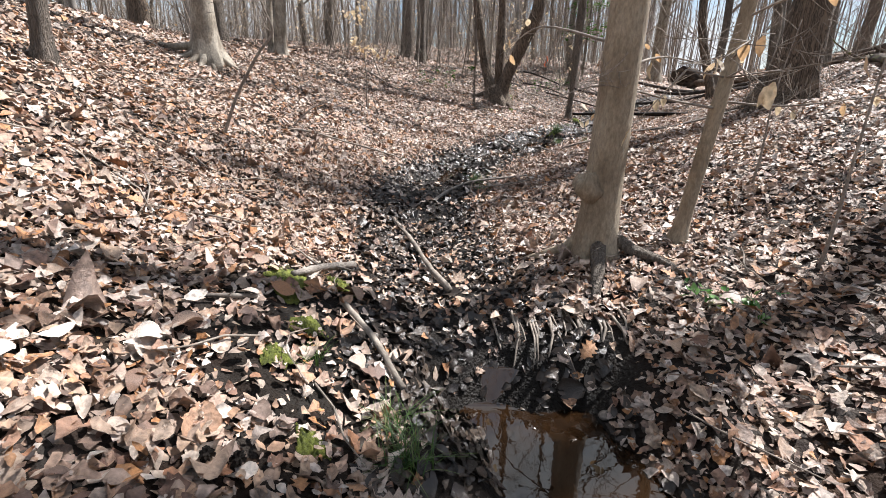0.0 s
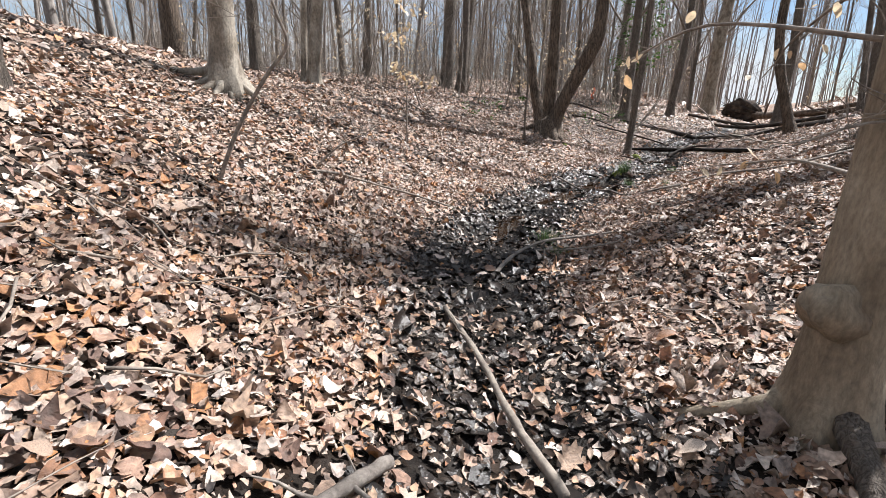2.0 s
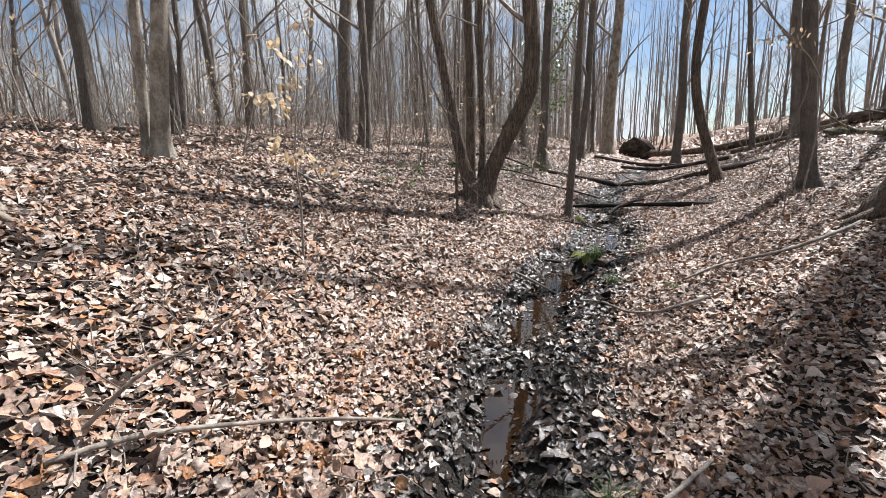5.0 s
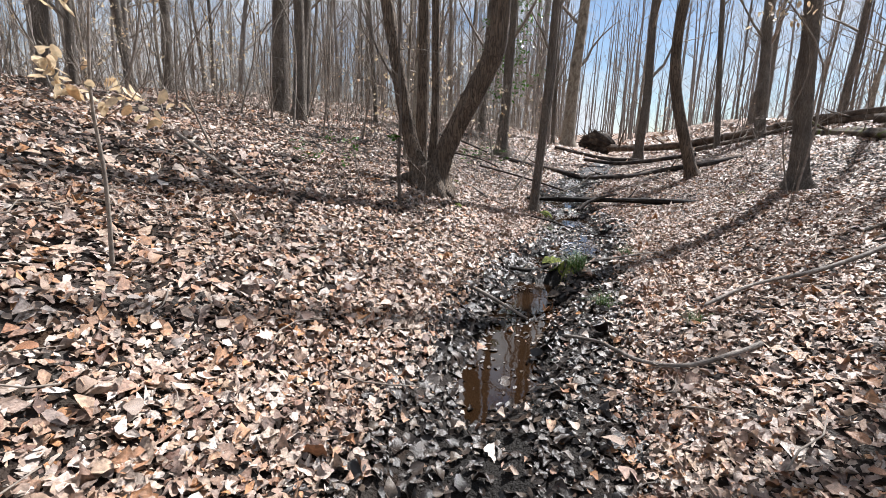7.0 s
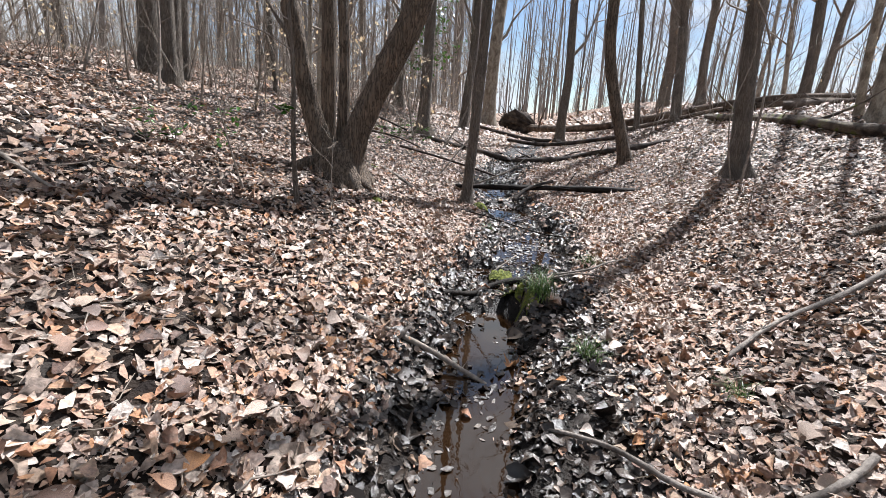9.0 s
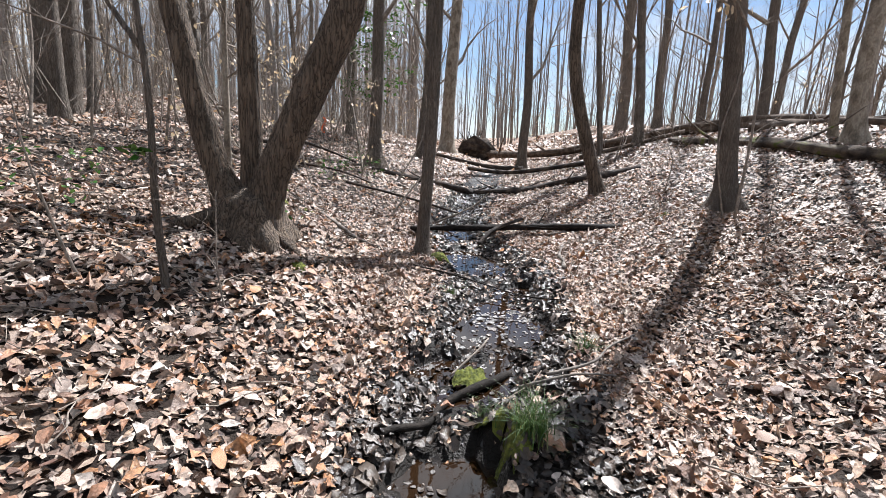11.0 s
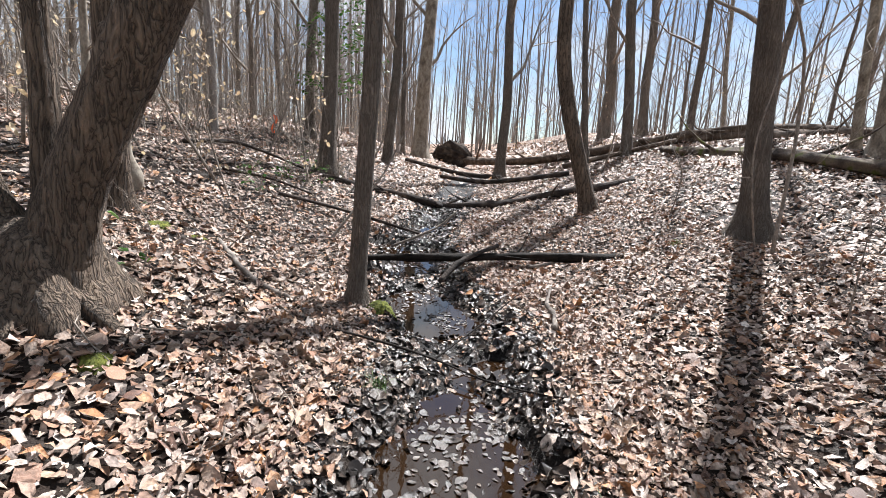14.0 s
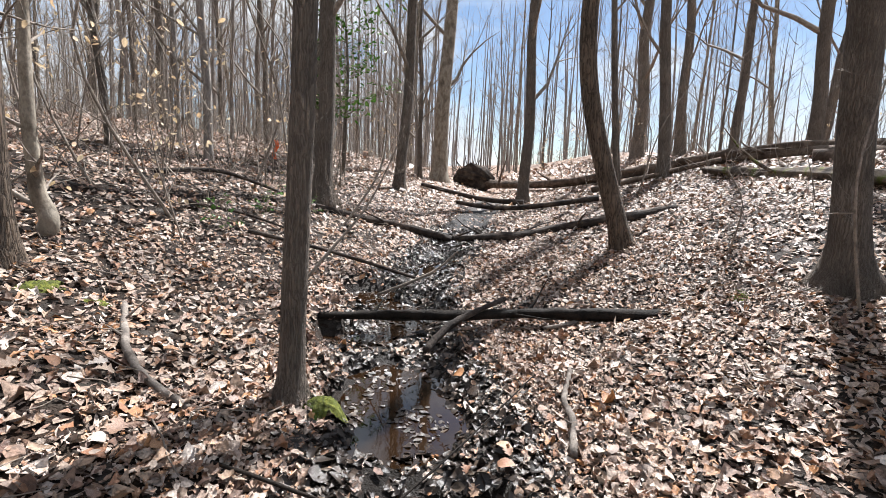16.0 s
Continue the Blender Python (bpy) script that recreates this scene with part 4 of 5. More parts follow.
fallen("log", [(15.2, 16.6, 0.05), (16.3, 14.4, 0.12), (17.3, 12.0, 0.1)], 0.12, 0.09, M_LOG, "weathered fallen trunk on the ridge", stubs=5, sides=12, seed=10, knobbly=0.24)
fallen("log", [(13.8, 21.8, 0.05), (15.3, 20.8, 0.08), (16.6, 19.6, 0.15)], 0.09, 0.07, M_LOG, "weathered fallen limb below the ridge", stubs=5, sides=10, seed=11)
for i, (plan, r0, r1, mat, label) in enumerate((
    ([(2.53, 15.2, 0.0), (2.62, 14.5, 0.01), (2.75, 14.2, 0.01), (2.98, 13.87, 0)], 0.027, 0.023, M_DEADWOOD, "bent grey dead stick lying on the leaves"),
    ([(3.1, 13.4, 0.02), (3.45, 13.1, 0.05), (3.75, 12.85, 0.03), (4.0, 12.4, 0.04), (4.25, 11.96, 0.0)], 0.011, 0.006, M_WETWOOD, "thin dark stick lying in the stream bed"),
    ([(3.75, 12.85, 0.02), (4.4, 13.1, 0.14), (5.1, 13.4, 0.22)], 0.008, 0.004, M_WETWOOD, "thin dark twig slanting over the stream"),
    ([(5.63, 13.6, 0.02), (5.3, 13.3, 0.02), (5.15, 13.05, 0.02), (4.91, 12.78, 0.02)], 0.022, 0.024, M_DEADWOOD, "bleached white dead stick on the bank"),
    ([(2.92, 9.06, 0.0), (3.5, 9.12, 0.05), (4.3, 9.15, 0.06), (5.2, 9.2, 0.04), (5.9, 9.45, 0.02)], 0.014, 0.025, M_DEADWOOD, "long grey dead branch lying on the slope"),
    ([(1.58, 9.06, 0.0), (1.75, 8.75, 0.04), (1.88, 8.45, 0.03), (2.04, 8.22, 0.03), (2.3, 8.14, 0.03), (2.55, 8.15, 0.03)], 0.012, 0.017, M_DEADWOOD, "crooked grey dead branch beside the stream"),
    ([(-0.42, 4.23, 0.02), (-0.2, 3.7, 0.03), (-0.05, 3.2, 0.03), (0.1, 2.85, 0.02)], 0.014, 0.022, M_TWIG, "straight brown stick lying in the dry channel"),
    ([(-0.42, 2.15, 0.02), (-0.25, 1.95, 0.04), (-0.1, 1.72, 0.0)], 0.016, 0.014, M_TWIG, "short dark stick on the crumbling bank"),
    ([(-0.68, 2.22, 0.02), (-0.6, 2.45, 0.04), (-0.48, 2.7, 0.05)], 0.017, 0.022, M_DEADWOOD, "short grey broken stick beside the moss"),
    ([(-0.9, 1.75, 0.01), (-0.72, 1.88, 0.02)], 0.008, 0.01, M_DEADWOOD, "pale peeled twig on the leaves"),
    ([(-0.1, 5.0, 0.0), (0.1, 5.45, 0.03), (0.39, 5.81, 0.04), (0.75, 6.02, 0.05), (1.17, 6.24, 0.02)], 0.019, 0.01, M_DEADWOOD, "grey dead branch across the muddy channel"),
    ([(0.3, 5.6, 0.02), (0.7, 5.65, 0.05), (1.1, 5.8, 0.04)], 0.01, 0.007, M_TWIG, "thin dark twig beside the grass"),
    ([(1.6, 10.68, -0.03), (1.85, 10.76, 0.0), (2.05, 10.78, 0.03), (2.3, 11.02, 0.02), (2.6, 11.08, 0.06), (2.95, 11.2, -0.02)], 0.018, 0.032, M_WETWOOD, "black root damming the stream"),
    ([(3.0, 10.85, 0.03), (3.35, 10.78, 0.07), (3.7, 10.95, 0.05), (4.1, 11.05, 0.02)], 0.012, 0.007, M_DEADWOOD, "grey dead branch beside the grass"),
    ([(2.8, 10.9, 0.04), (3.1, 10.7, 0.06), (3.4, 10.62, 0.02)], 0.011, 0.007, M_DEADWOOD, "short grey stick on the stream bank"),
    ([(2.5, 11.3, 0.02), (2.8, 11.4, 0.12), (2.95, 11.5, 0.12)], 0.009, 0.008, M_TWIG, "short reddish stick by the stream"),
    ([(0.9, 10.2, 0.01), (1.3, 9.95, 0.02), (1.6, 9.6, -0.02)], 0.02, 0.014, M_TWIG, "thin brown stick at the water's edge"),
    ([(-1.9, 5.9, 0.01), (-1.65, 6.15, 0.05), (-1.3, 6.4, 0.06), (-0.9, 6.6, 0.04), (-0.5, 6.75, 0.01)], 0.014, 0.009, M_TWIG, "long thin brown twig lying on the leaves"),
    ([(-2.0, 12.4, 0.02), (-1.4, 11.7, 0.05), (-0.9, 11.2, 0.02)], 0.02, 0.012, M_TWIG, "dark twig lying on the leafy slope"),
    ([(3.6, 17.6, 0.03), (4.6, 17.2, 0.1), (5.6, 16.6, 0.05)], 0.03, 0.02, M_ROTTEN, "dark dead branch lying by the stream"),
    ([(2.4, 19.8, 0.03), (3.4, 20.3, 0.1), (4.6, 20.0, 0.08)], 0.04, 0.025, M_ROTTEN, "dark dead branch on the leafy slope"),
    ([(2.9, 18.4, 0.03), (3.6, 18.0, 0.15), (4.2, 17.9, 0.08)], 0.025, 0.015, M_ROTTEN, "dark dead branch on the leafy slope"),
    ([(5.0, 16.4, 0.05), (5.6, 16.1, 0.3), (5.9, 16.0, 0.5)], 0.02, 0.01, M_TWIG, "thin dark dead branch poking from the stream"),
)):
    fallen("stick", plan, r0, r1, mat, label, "stick", stubs=2 if r0 + r1 > 0.03 else 1, sides=8, seed=40 + i)

fallen("stick", [(6.1, 14.5, 0.02), (6.4, 14.45, 0.03), (6.62, 14.55, 0.03), (6.72, 14.68, 0.04)], 0.02, 0.024, M_DEADWOOD, "smooth grey curved stick below the log", "stick", sides=8, seed=90)

# upturned root plate of the fallen tree
plate = new("root_plate")
plate.location = (14.7, 30.5, float(land(14.7, 30.5)))
tagged(plate, "upturned plate of earth and roots of the fallen tree", "tree stump")
rnd = random.Random(5)
g = Geo()
g.tube([(0.7, -0.75, 0.3), (0.35, -0.4, 0.38), (0, 0, 0.45), (-0.35, 0.4, 0.4), (-0.65, 0.7, 0.3)], [0.2, 0.5, 0.62, 0.5, 0.2], 40, lambda i, a: 1 + 0.22 * math.sin(3 * a + i) + 0.2 * math.sin(7 * a + 2 * i) + 0.16 * math.sin(13 * a - i))
part("earth", g.mesh("earth", M_ROTTEN), plate)
for k in range(44):
    a = rnd.uniform(0, 6.28)
    g = Geo()
    twigs_on(g, rnd, (-0.1 + 0.4 * math.cos(a), 0.1 - 0.4 * math.cos(a), 0.45 + 0.4 * math.sin(a)), (math.cos(a) - 0.2, rnd.uniform(-0.7, 0.2), math.sin(a)), rnd.uniform(0.4, 1.0), 0.04, 0, 5, 0.5)
    part("root", g.mesh("root", M_ROTTEN), plate)


# ---- undergrowth ----
def leafy(points, size, rnd, droop=0.6, n=7):
    """Hanging or spread leaves at the points, gathered into one mesh."""
    V, F = [], []
    shape, faces = leaf_shape(0, 5)
    shape = shape.reshape(-1, 3)
    for p in points:
        a, dr, L = rnd.uniform(0, 6.28), rnd.gauss(droop, 0.35), size * rnd.uniform(0.7, 1.25)
        t = Vector((math.cos(a) * math.cos(dr), math.sin(a) * math.cos(dr), -math.sin(dr)))
        b = t.cross(Vector((rnd.uniform(-0.5, 0.5), rnd.uniform(-0.5, 0.5), 1))).normalized()
        u = b.cross(t)
        c1, c2 = rnd.uniform(-0.5, 0.7), rnd.uniform(-0.35, 0.35)
        k = len(V)
        for s, w, _ in shape:
            V.append(Vector(p) + t * (s * L) + b * (w * L) + u * L * (c1 * abs(w) + c2 * (s - 0.5) ** 2 + 0.03 * math.sin(s * 9)))
        F.extend(tuple(int(i) + k for i in f) for f in faces)
    return V, F


def leaf_part(name, points, size, rnd, mat, owner, droop=0.6, label=""):
    V, F = leafy(points, size, rnd, droop)
    me = bpy.data.meshes.new(name)
    me.from_pydata([tuple(v) for v in V], [], F)
    me.polygons.foreach_set("use_smooth", np.full(len(F), True))
    me.materials.append(mat)
    return part(name, me, owner, label, "stuff")


def sapling(x, y, path, r, label, seed, twigs=8, first=0.35, reach=0.5, leaves_at=0, mat=None, leaf_size=0.09, bark=None, droop=0.7):
    rnd = random.Random(seed)
    base = new("sapling")
    base.location = (x, y, float(land(x, y)))
    tagged(base, label, "sapling", "saplings")
    pts = bent([(0, 0, -0.08)] + list(path), 5)
    n = len(pts)
    radii = [r * (1 - 0.8 * i / (n - 1)) for i in range(n)]
    part("stem", Geo().tube(pts, radii, 8, lambda i, a: 1 + 0.07 * math.sin(3 * a + i)).mesh("stem", bark or M_TWIG), base)
    g, tips = Geo(), []
    for k in range(twigs):
        i = int((first + (0.98 - first) * k / max(1, twigs - 1)) * (n - 1))
        a = rnd.uniform(0, 6.28)
        way = Vector((math.cos(a), math.sin(a), rnd.uniform(0.1, 0.9)))
        ln = reach * rnd.uniform(0.5, 1.2)
        twigs_on(g, rnd, pts[i], way, ln, max(radii[i] * 0.45, 0.003), 1, 4, 0.3)
        tips += [pts[i] + way.normalized() * ln * rnd.uniform(0.3, 1.05) + Vector((rnd.uniform(-1, 1), rnd.uniform(-1, 1), rnd.uniform(-0.6, 0.6))) * ln * 0.3 for _ in range(max(0, leaves_at // max(1, twigs)))]
    if twigs:
        part("crown", g.mesh("crown", M_TWIG), base, kind="stuff")
    if tips:
        leaf_part("leaves", tips, leaf_size, rnd, mat, base, droop)
    return base


ribboned = sapling(-2.13, 4.72, [(0.2, 0, 0.36), (0.42, 0.03, 0.72), (0.57, 0.05, 0.92), (0.53, 0.02, 1.1), (0.49, 0.03, 1.25), (0.55, 0.0, 1.45), (0.6, 0, 1.8)], 0.017, "crooked leafless sapling tied with an orange ribbon", 61, 7, 0.45, 0.55)
for k, (dx, ln) in enumerate(((0.0, 0.32), (0.025, 0.25))):
    w = 0.013
    V, F = [], []
    for i in range(9):
        f = i / 8
        sway = 0.02 * math.sin(5 * f + k * 2) + dx * f
        for sgn in (-1, 1):
            V.append((0.55 + sway + sgn * w * math.cos(2.5 * f + k), 0.0 - 0.02 * f + sgn * w * math.sin(2.5 * f + k), 1.72 - ln * f))
    part("ribbon", fast_mesh("ribbon", V, grid_faces(9, 2), M_RIBBON), ribboned, "orange plastic marking ribbon")
sapling(-1.4, 8.9, [(0.02, 0, 0.5), (0.0, 0, 1.0), (0.06, 0, 1.6), (0.12, 0.0, 2.1)], 0.014, "thin young beech holding tan leaves", 62, 10, 0.4, 0.42, 120, M_TAN, 0.085)
sprig = sapling(0.75, 12.15, [(-0.02, 0.02, 0.6), (-0.01, 0, 1.3), (-0.04, 0.02, 2.0), (0.0, 0, 3.2), (0.1, 0, 4.4)], 0.028, "straight grey sapling beside the three-stemmed tree", 63, 7, 0.45, 1.1, bark=M_BARK_GREY)
rnd = random.Random(3)
leaf_part("evergreen_leaves", [(-0.1 + rnd.uniform(-0.04, 0.04), -0.08 + rnd.uniform(-0.04, 0.04), 0.9 + rnd.uniform(-0.03, 0.04)) for _ in range(11)], 0.085, rnd, M_GREEN, sprig, 0.15, "glossy green broad leaves")
root("leaf_stalk", sprig, [(-0.02, 0.0, 0.8), (-0.06, -0.04, 0.87), (-0.1, -0.08, 0.9)], 0.008, 0.004, M_TWIG, 6)
root("limb", sprig, [(-0.01, 0.0, 1.5), (-0.12, 0.06, 1.68), (-0.3, 0.16, 2.0), (-0.5, 0.26, 2.5), (-0.6, 0.3, 3.0)], 0.018, 0.008, M_BARK_GREY, 8)
sapling(1.42, 16.2, [(0.02, 0, 0.6), (0.04, 0.0, 1.6), (0.08, 0, 3), (0.15, 0.1, 5), (0.2, 0, 7)], 0.055, "slim pale young beech with hanging tan leaves", 64, 12, 0.25, 1.0, 90, M_TAN, 0.07, M_BARK_PALE)
sapling(1.7, 16.6, [(0.1, -0.05, 0.08), (0.03, 0, 0.3), (0.0, 0, 0.6), (0.0, 0.0, 1.6), (0.05, 0, 3), (0.1, 0, 5), (0.15, 0, 8)], 0.095, "pale young beech with a bent foot", 65, 10, 0.25, 1.0, 60, M_TAN, 0.07, M_BARK_PALE)
sapling(2.45, 2.9, [(0.02, 0, 0.3), (0.06, 0.05, 0.8), (0.12, 0.1, 1.4), (0.2, 0.1, 2.0)], 0.013, "thin dark leafless sapling on the bank", 66, 6, 0.4, 0.5)
sapling(2.9, 4.4, [(0.02, 0, 0.3), (0.05, 0.05, 0.8), (0.16, 0.1, 1.4)], 0.014, "thin dark leafless sapling on the bank", 67, 6, 0.4, 0.5)
sapling(-1.95, 6.1, [(0.3, 0.05, 0.2), (0.55, 0.1, 0.32), (0.75, 0.2, 0.5)], 0.012, "low dark arching sapling on the leafy slope", 68, 6, 0.3, 0.35)
sapling(-1.55, 12.3, [(-0.15, 0, 0.3), (-0.28, 0, 0.7), (-0.25, 0, 1.1), (0.0, 0.0, 1.5), (0.3, 0, 1.9)], 0.018, "crooked dark leafless sapling on the slope", 69, 6, 0.4, 0.6)
sapling(6.35, 11.3, [(0.0, 0, 0.4), (0.03, 0, 0.9)], 0.01, "thin leafless seedling in the leaves", 70, 3, 0.4, 0.25)
sapling(1.1, 12.0, [(-0.04, 0, 0.3), (-0.02, 0, 0.8)], 0.008, "thin leafless seedling in the leaves", 71, 4, 0.4, 0.3)
sapling(0.3, 12.2, [(-0.1, 0, 0.3), (-0.2, 0, 0.8), (-0.25, 0, 1.4)], 0.012, "thin leafless sapling on the slope", 72, 5, 0.4, 0.5)
sapling(3.9, 16.1, [(0.4, 0.1, 0.35), (0.9, 0.2, 0.9), (1.25, 0.3, 1.5), (1.4, 0.3, 1.9)], 0.022, "dark dead branch slanting up behind the stream", 73, 5, 0.4, 0.6)
sapling(5.2, 19.0, [(0.3, 0, 0.3), (0.75, 0.1, 1.0), (0.85, 0.1, 1.8), (0.6, 0, 2.7), (0.35, 0, 3.3)], 0.025, "crooked hanging dead vine by a dark tree", 74, 5, 0.4, 0.6)
# a leafy beech branch reaching out from the slim tree
rnd = random.Random(19)
for h, path in ((1.25, [(0.12, 0, 1.25), (0.0, -0.35, 1.32), (-0.2, -0.7, 1.3), (-0.45, -0.95, 1.2)]), (1.5, [(0.15, 0, 1.5), (0.3, -0.3, 1.6), (0.55, -0.6, 1.55), (0.75, -0.8, 1.48)]), (0.95, [(0.1, 0, 0.95), (-0.3, -0.2, 1.0), (-0.8, -0.35, 1.08), (-1.1, -0.4, 1.0)]), (1.0, [(0.1, 0, 1.0), (0.5, -0.1, 0.98), (1.0, -0.15, 1.05)])):
    pts = bent(path, 5)
    g = Geo().tube(pts, [0.009 * (1 - 0.7 * i / len(pts)) for i in range(len(pts))], 6)
    tips = []
    for k in range(9):
        i = rnd.randrange(4, len(pts))
        w = Vector((rnd.uniform(-1, 1), rnd.uniform(-1, 1), rnd.uniform(-0.5, 0.5)))
        twigs_on(g, rnd, pts[i], w, rnd.uniform(0.15, 0.4), 0.003, 1, 3, 0.3)
        if k % 2 == 0:
            tips.append(pts[i] + w.normalized() * rnd.uniform(0.02, 0.12))
    part("branch", g.mesh("branch", M_TWIG), slim)
    leaf_part("leaves", tips, 0.085, rnd, M_TAN, slim, 1.1, "papery tan hanging leaves")

for owner, spots in ((slim, ((-0.25, -1.0, 1.08), (-0.2, -0.98, 1.1), (-0.28, -1.02, 1.06), (0.18, -1.0, 1.22), (0.5, -1.05, 1.27), (0.6, -0.95, 1.3), (-0.7, -0.6, 0.85), (-0.62, -0.55, 1.2))),):
    leaf_part("leaves", spots, 0.1, rnd, M_TAN, owner, 1.15, "papery tan hanging leaves")
    for q in spots[::3]:
        root("leaf_stalk", owner, [(0.12, 0, 1.15), (q[0] * 0.5 + 0.05, q[1] * 0.5, 1.18), q], 0.007, 0.002, M_TWIG, 6)
for path in ([(0, 0.05, 1.55), (0.3, 0.8, 1.66), (0.55, 1.6, 1.6), (0.85, 2.3, 1.53), (1.05, 2.8, 1.48)], [(0, 0.05, 0.9), (0.2, 0.8, 0.92), (0.35, 1.5, 0.85), (0.6, 2.3, 0.78)], [(0.05, 0.05, 1.2), (0.5, 0.5, 1.3), (1.1, 0.9, 1.25)], [(-0.05, 0.1, 1.35), (-0.35, 0.7, 1.5), (-0.5, 1.3, 1.42)]):
    pts = bent(path, 5)
    g = Geo().tube(pts, [0.011 * (1 - 0.75 * i / len(pts)) for i in range(len(pts))], 6)
    tips = []
    for k in range(6):
        i = rnd.randrange(5, len(pts))
        w = Vector((rnd.uniform(-1, 1), rnd.uniform(-1, 1), rnd.uniform(-0.5, 0.4)))
        twigs_on(g, rnd, pts[i], w, rnd.uniform(0.12, 0.35), 0.003, 0, 3, 0.3)
        tips.append(pts[i] + w.normalized() * rnd.uniform(0.02, 0.2))
    part("branch", g.mesh("branch", M_TWIG), knot_tree, kind="stuff")
    leaf_part("leaves", tips, 0.075, rnd, M_TAN, knot_tree, 1.0, "papery tan hanging leaves")

# a leafy beech spray held out from the grey tree across the stream
grey_tree = next(o for o in scene.collection.objects if o.name.startswith("tree") and abs(o.location.x - 8.64) < 0.01 and abs(o.location.y - 13.12) < 0.01)
for path in ([(-0.25, 0.12, 2.7), (-0.7, -0.1, 2.95), (-1.3, -0.3, 3.0), (-1.9, -0.5, 2.85)], [(-0.3, 0.15, 3.2), (0.1, -0.6, 3.4), (0.2, -1.3, 3.3), (0.1, -1.9, 3.1)]):
    pts = bent(path, 5)
    g = Geo().tube(pts, [0.014 * (1 - 0.75 * i / len(pts)) for i in range(len(pts))], 6)
    tips = []
    for k in range(34):
        i = rnd.randrange(5, len(pts))
        w = Vector((rnd.uniform(-1, 1), rnd.uniform(-1, 1), rnd.uniform(-0.5, 0.4)))
        twigs_on(g, rnd, pts[i], w, rnd.uniform(0.2, 0.5), 0.004, 0, 3, 0.3)
        tips.append(pts[i] + w.normalized() * rnd.uniform(0.05, 0.4))
    part("branch", g.mesh("branch", M_TWIG), grey_tree, kind="stuff")
    leaf_part("leaves", tips, 0.1, rnd, M_TAN, grey_tree, 1.0, "papery tan hanging leaves")

# brush: slim stems of a few kinds, many times over
brush = []
for i in range(5):
    rr = random.Random(700 + i)
    h = (1.6, 2.8, 4.2, 5.5, 2.2)[i]
    brush.append(sapling(-6 + 0.3 * i, 20, [(rr.uniform(-0.1, 0.1) * h, rr.uniform(-0.1, 0.1) * h, h * 0.4), (rr.uniform(-0.15, 0.15) * h, rr.uniform(-0.15, 0.15) * h, h * 0.75), (rr.uniform(-0.2, 0.2) * h, rr.uniform(-0.2, 0.2) * h, h)], 0.006 + 0.003 * h, ("slim leafless sapling in the leaf litter", "slim leafless sapling in the leaf litter", "tall thin leafless sapling", "tall thin leafless sapling", "young beech keeping a few tan leaves")[i], 710 + i, 8, 0.2, 0.33 * h, 40 if i == 4 else 0, M_TAN, 0.08))
rnd = random.Random(77)
made = 0
while made < 300:
    ang, dist = radians(rnd.uniform(-45, 62)), 9 + 26 * rnd.random()
    x, y = 1 + math.sin(ang) * dist, 6 + math.cos(ang) * dist
    d = float(off_stream(x, y))
    if -2.2 < d < 3.2 or y < 12.5 or (d > 0 and rnd.random() < 0.7) or (d < 0 and y < 17 and rnd.random() < 0.75) or not free(x, y, 0.5):
        continue
    m = Matrix.Translation((x, y, float(land(x, y)))) @ Euler((rnd.gauss(0, 0.08), rnd.gauss(0, 0.08), rnd.uniform(0, 6.28))).to_matrix().to_4x4()
    if made < 5:
        brush[made].matrix_basis = m
    else:
        copy_thing(brush[made % 5], m)
    made += 1

tangle = Geo()
for k in range(11000):
    ang, dist = radians(rnd.uniform(-48, 66)), 12 + 34 * rnd.random() ** 0.8
    x, y = 1 + math.sin(ang) * dist, 6 + math.cos(ang) * dist
    d = float(off_stream(x, y))
    if -2.5 < d < 4 or y < 13.5 or (d < 0 and y < 17 and k % 3) or (d > 0 and k % 4):
        continue
    p = Vector((x, y, float(land(x, y)) + rnd.choice((0, 0, rnd.uniform(0.3, 7.0)))))
    w = Vector((rnd.gauss(0, 0.5), rnd.gauss(0, 0.5), rnd.uniform(0.3, 1.2))).normalized()
    L, r0 = rnd.uniform(0.6, 2.6), rnd.uniform(0.004, 0.013)
    pts = [p]
    for i in range(4):
        w = (w + Vector((rnd.uniform(-1, 1), rnd.uniform(-1, 1), rnd.uniform(-0.7, 0.7))) * 0.3).normalized()
        pts.append(pts[-1] + w * L / 4)
    tangle.tube(pts, [r0 * (1 - 0.2 * i) for i in range(5)], 3, cap=False)
tagged(new("brushwood", tangle.mesh("brushwood", M_TWIG)), "tangle of thin bare twigs in the undergrowth", "brushwood", kind="stuff")

fallen_twigs = Geo()
for k in range(900):
    y = rnd.uniform(1.2, 24)
    x = float(stream_x(y)) + rnd.choice((-1, -1, 1)) * rnd.uniform(0.7, 6.5)
    p, a, L, r0 = Vector((x, y, 0)), rnd.uniform(0, 6.28), rnd.uniform(0.12, 0.6), rnd.uniform(0.002, 0.006)
    pts = []
    for i in range(4):
        q = p + Vector((math.cos(a), math.sin(a), 0)) * L * i / 3
        a += rnd.uniform(-0.4, 0.4)
        pts.append((q.x, q.y, float(land(q.x, q.y)) + 0.05 + rnd.uniform(0, 0.02)))
    fallen_twigs.tube(pts, [r0, r0, r0 * 0.8, r0 * 0.5], 5)
tagged(new("fallen_twigs", fallen_twigs.mesh("fallen_twigs", M_TWIG)), "thin broken brown twigs strewn over the leaves", "twigs", kind="stuff")

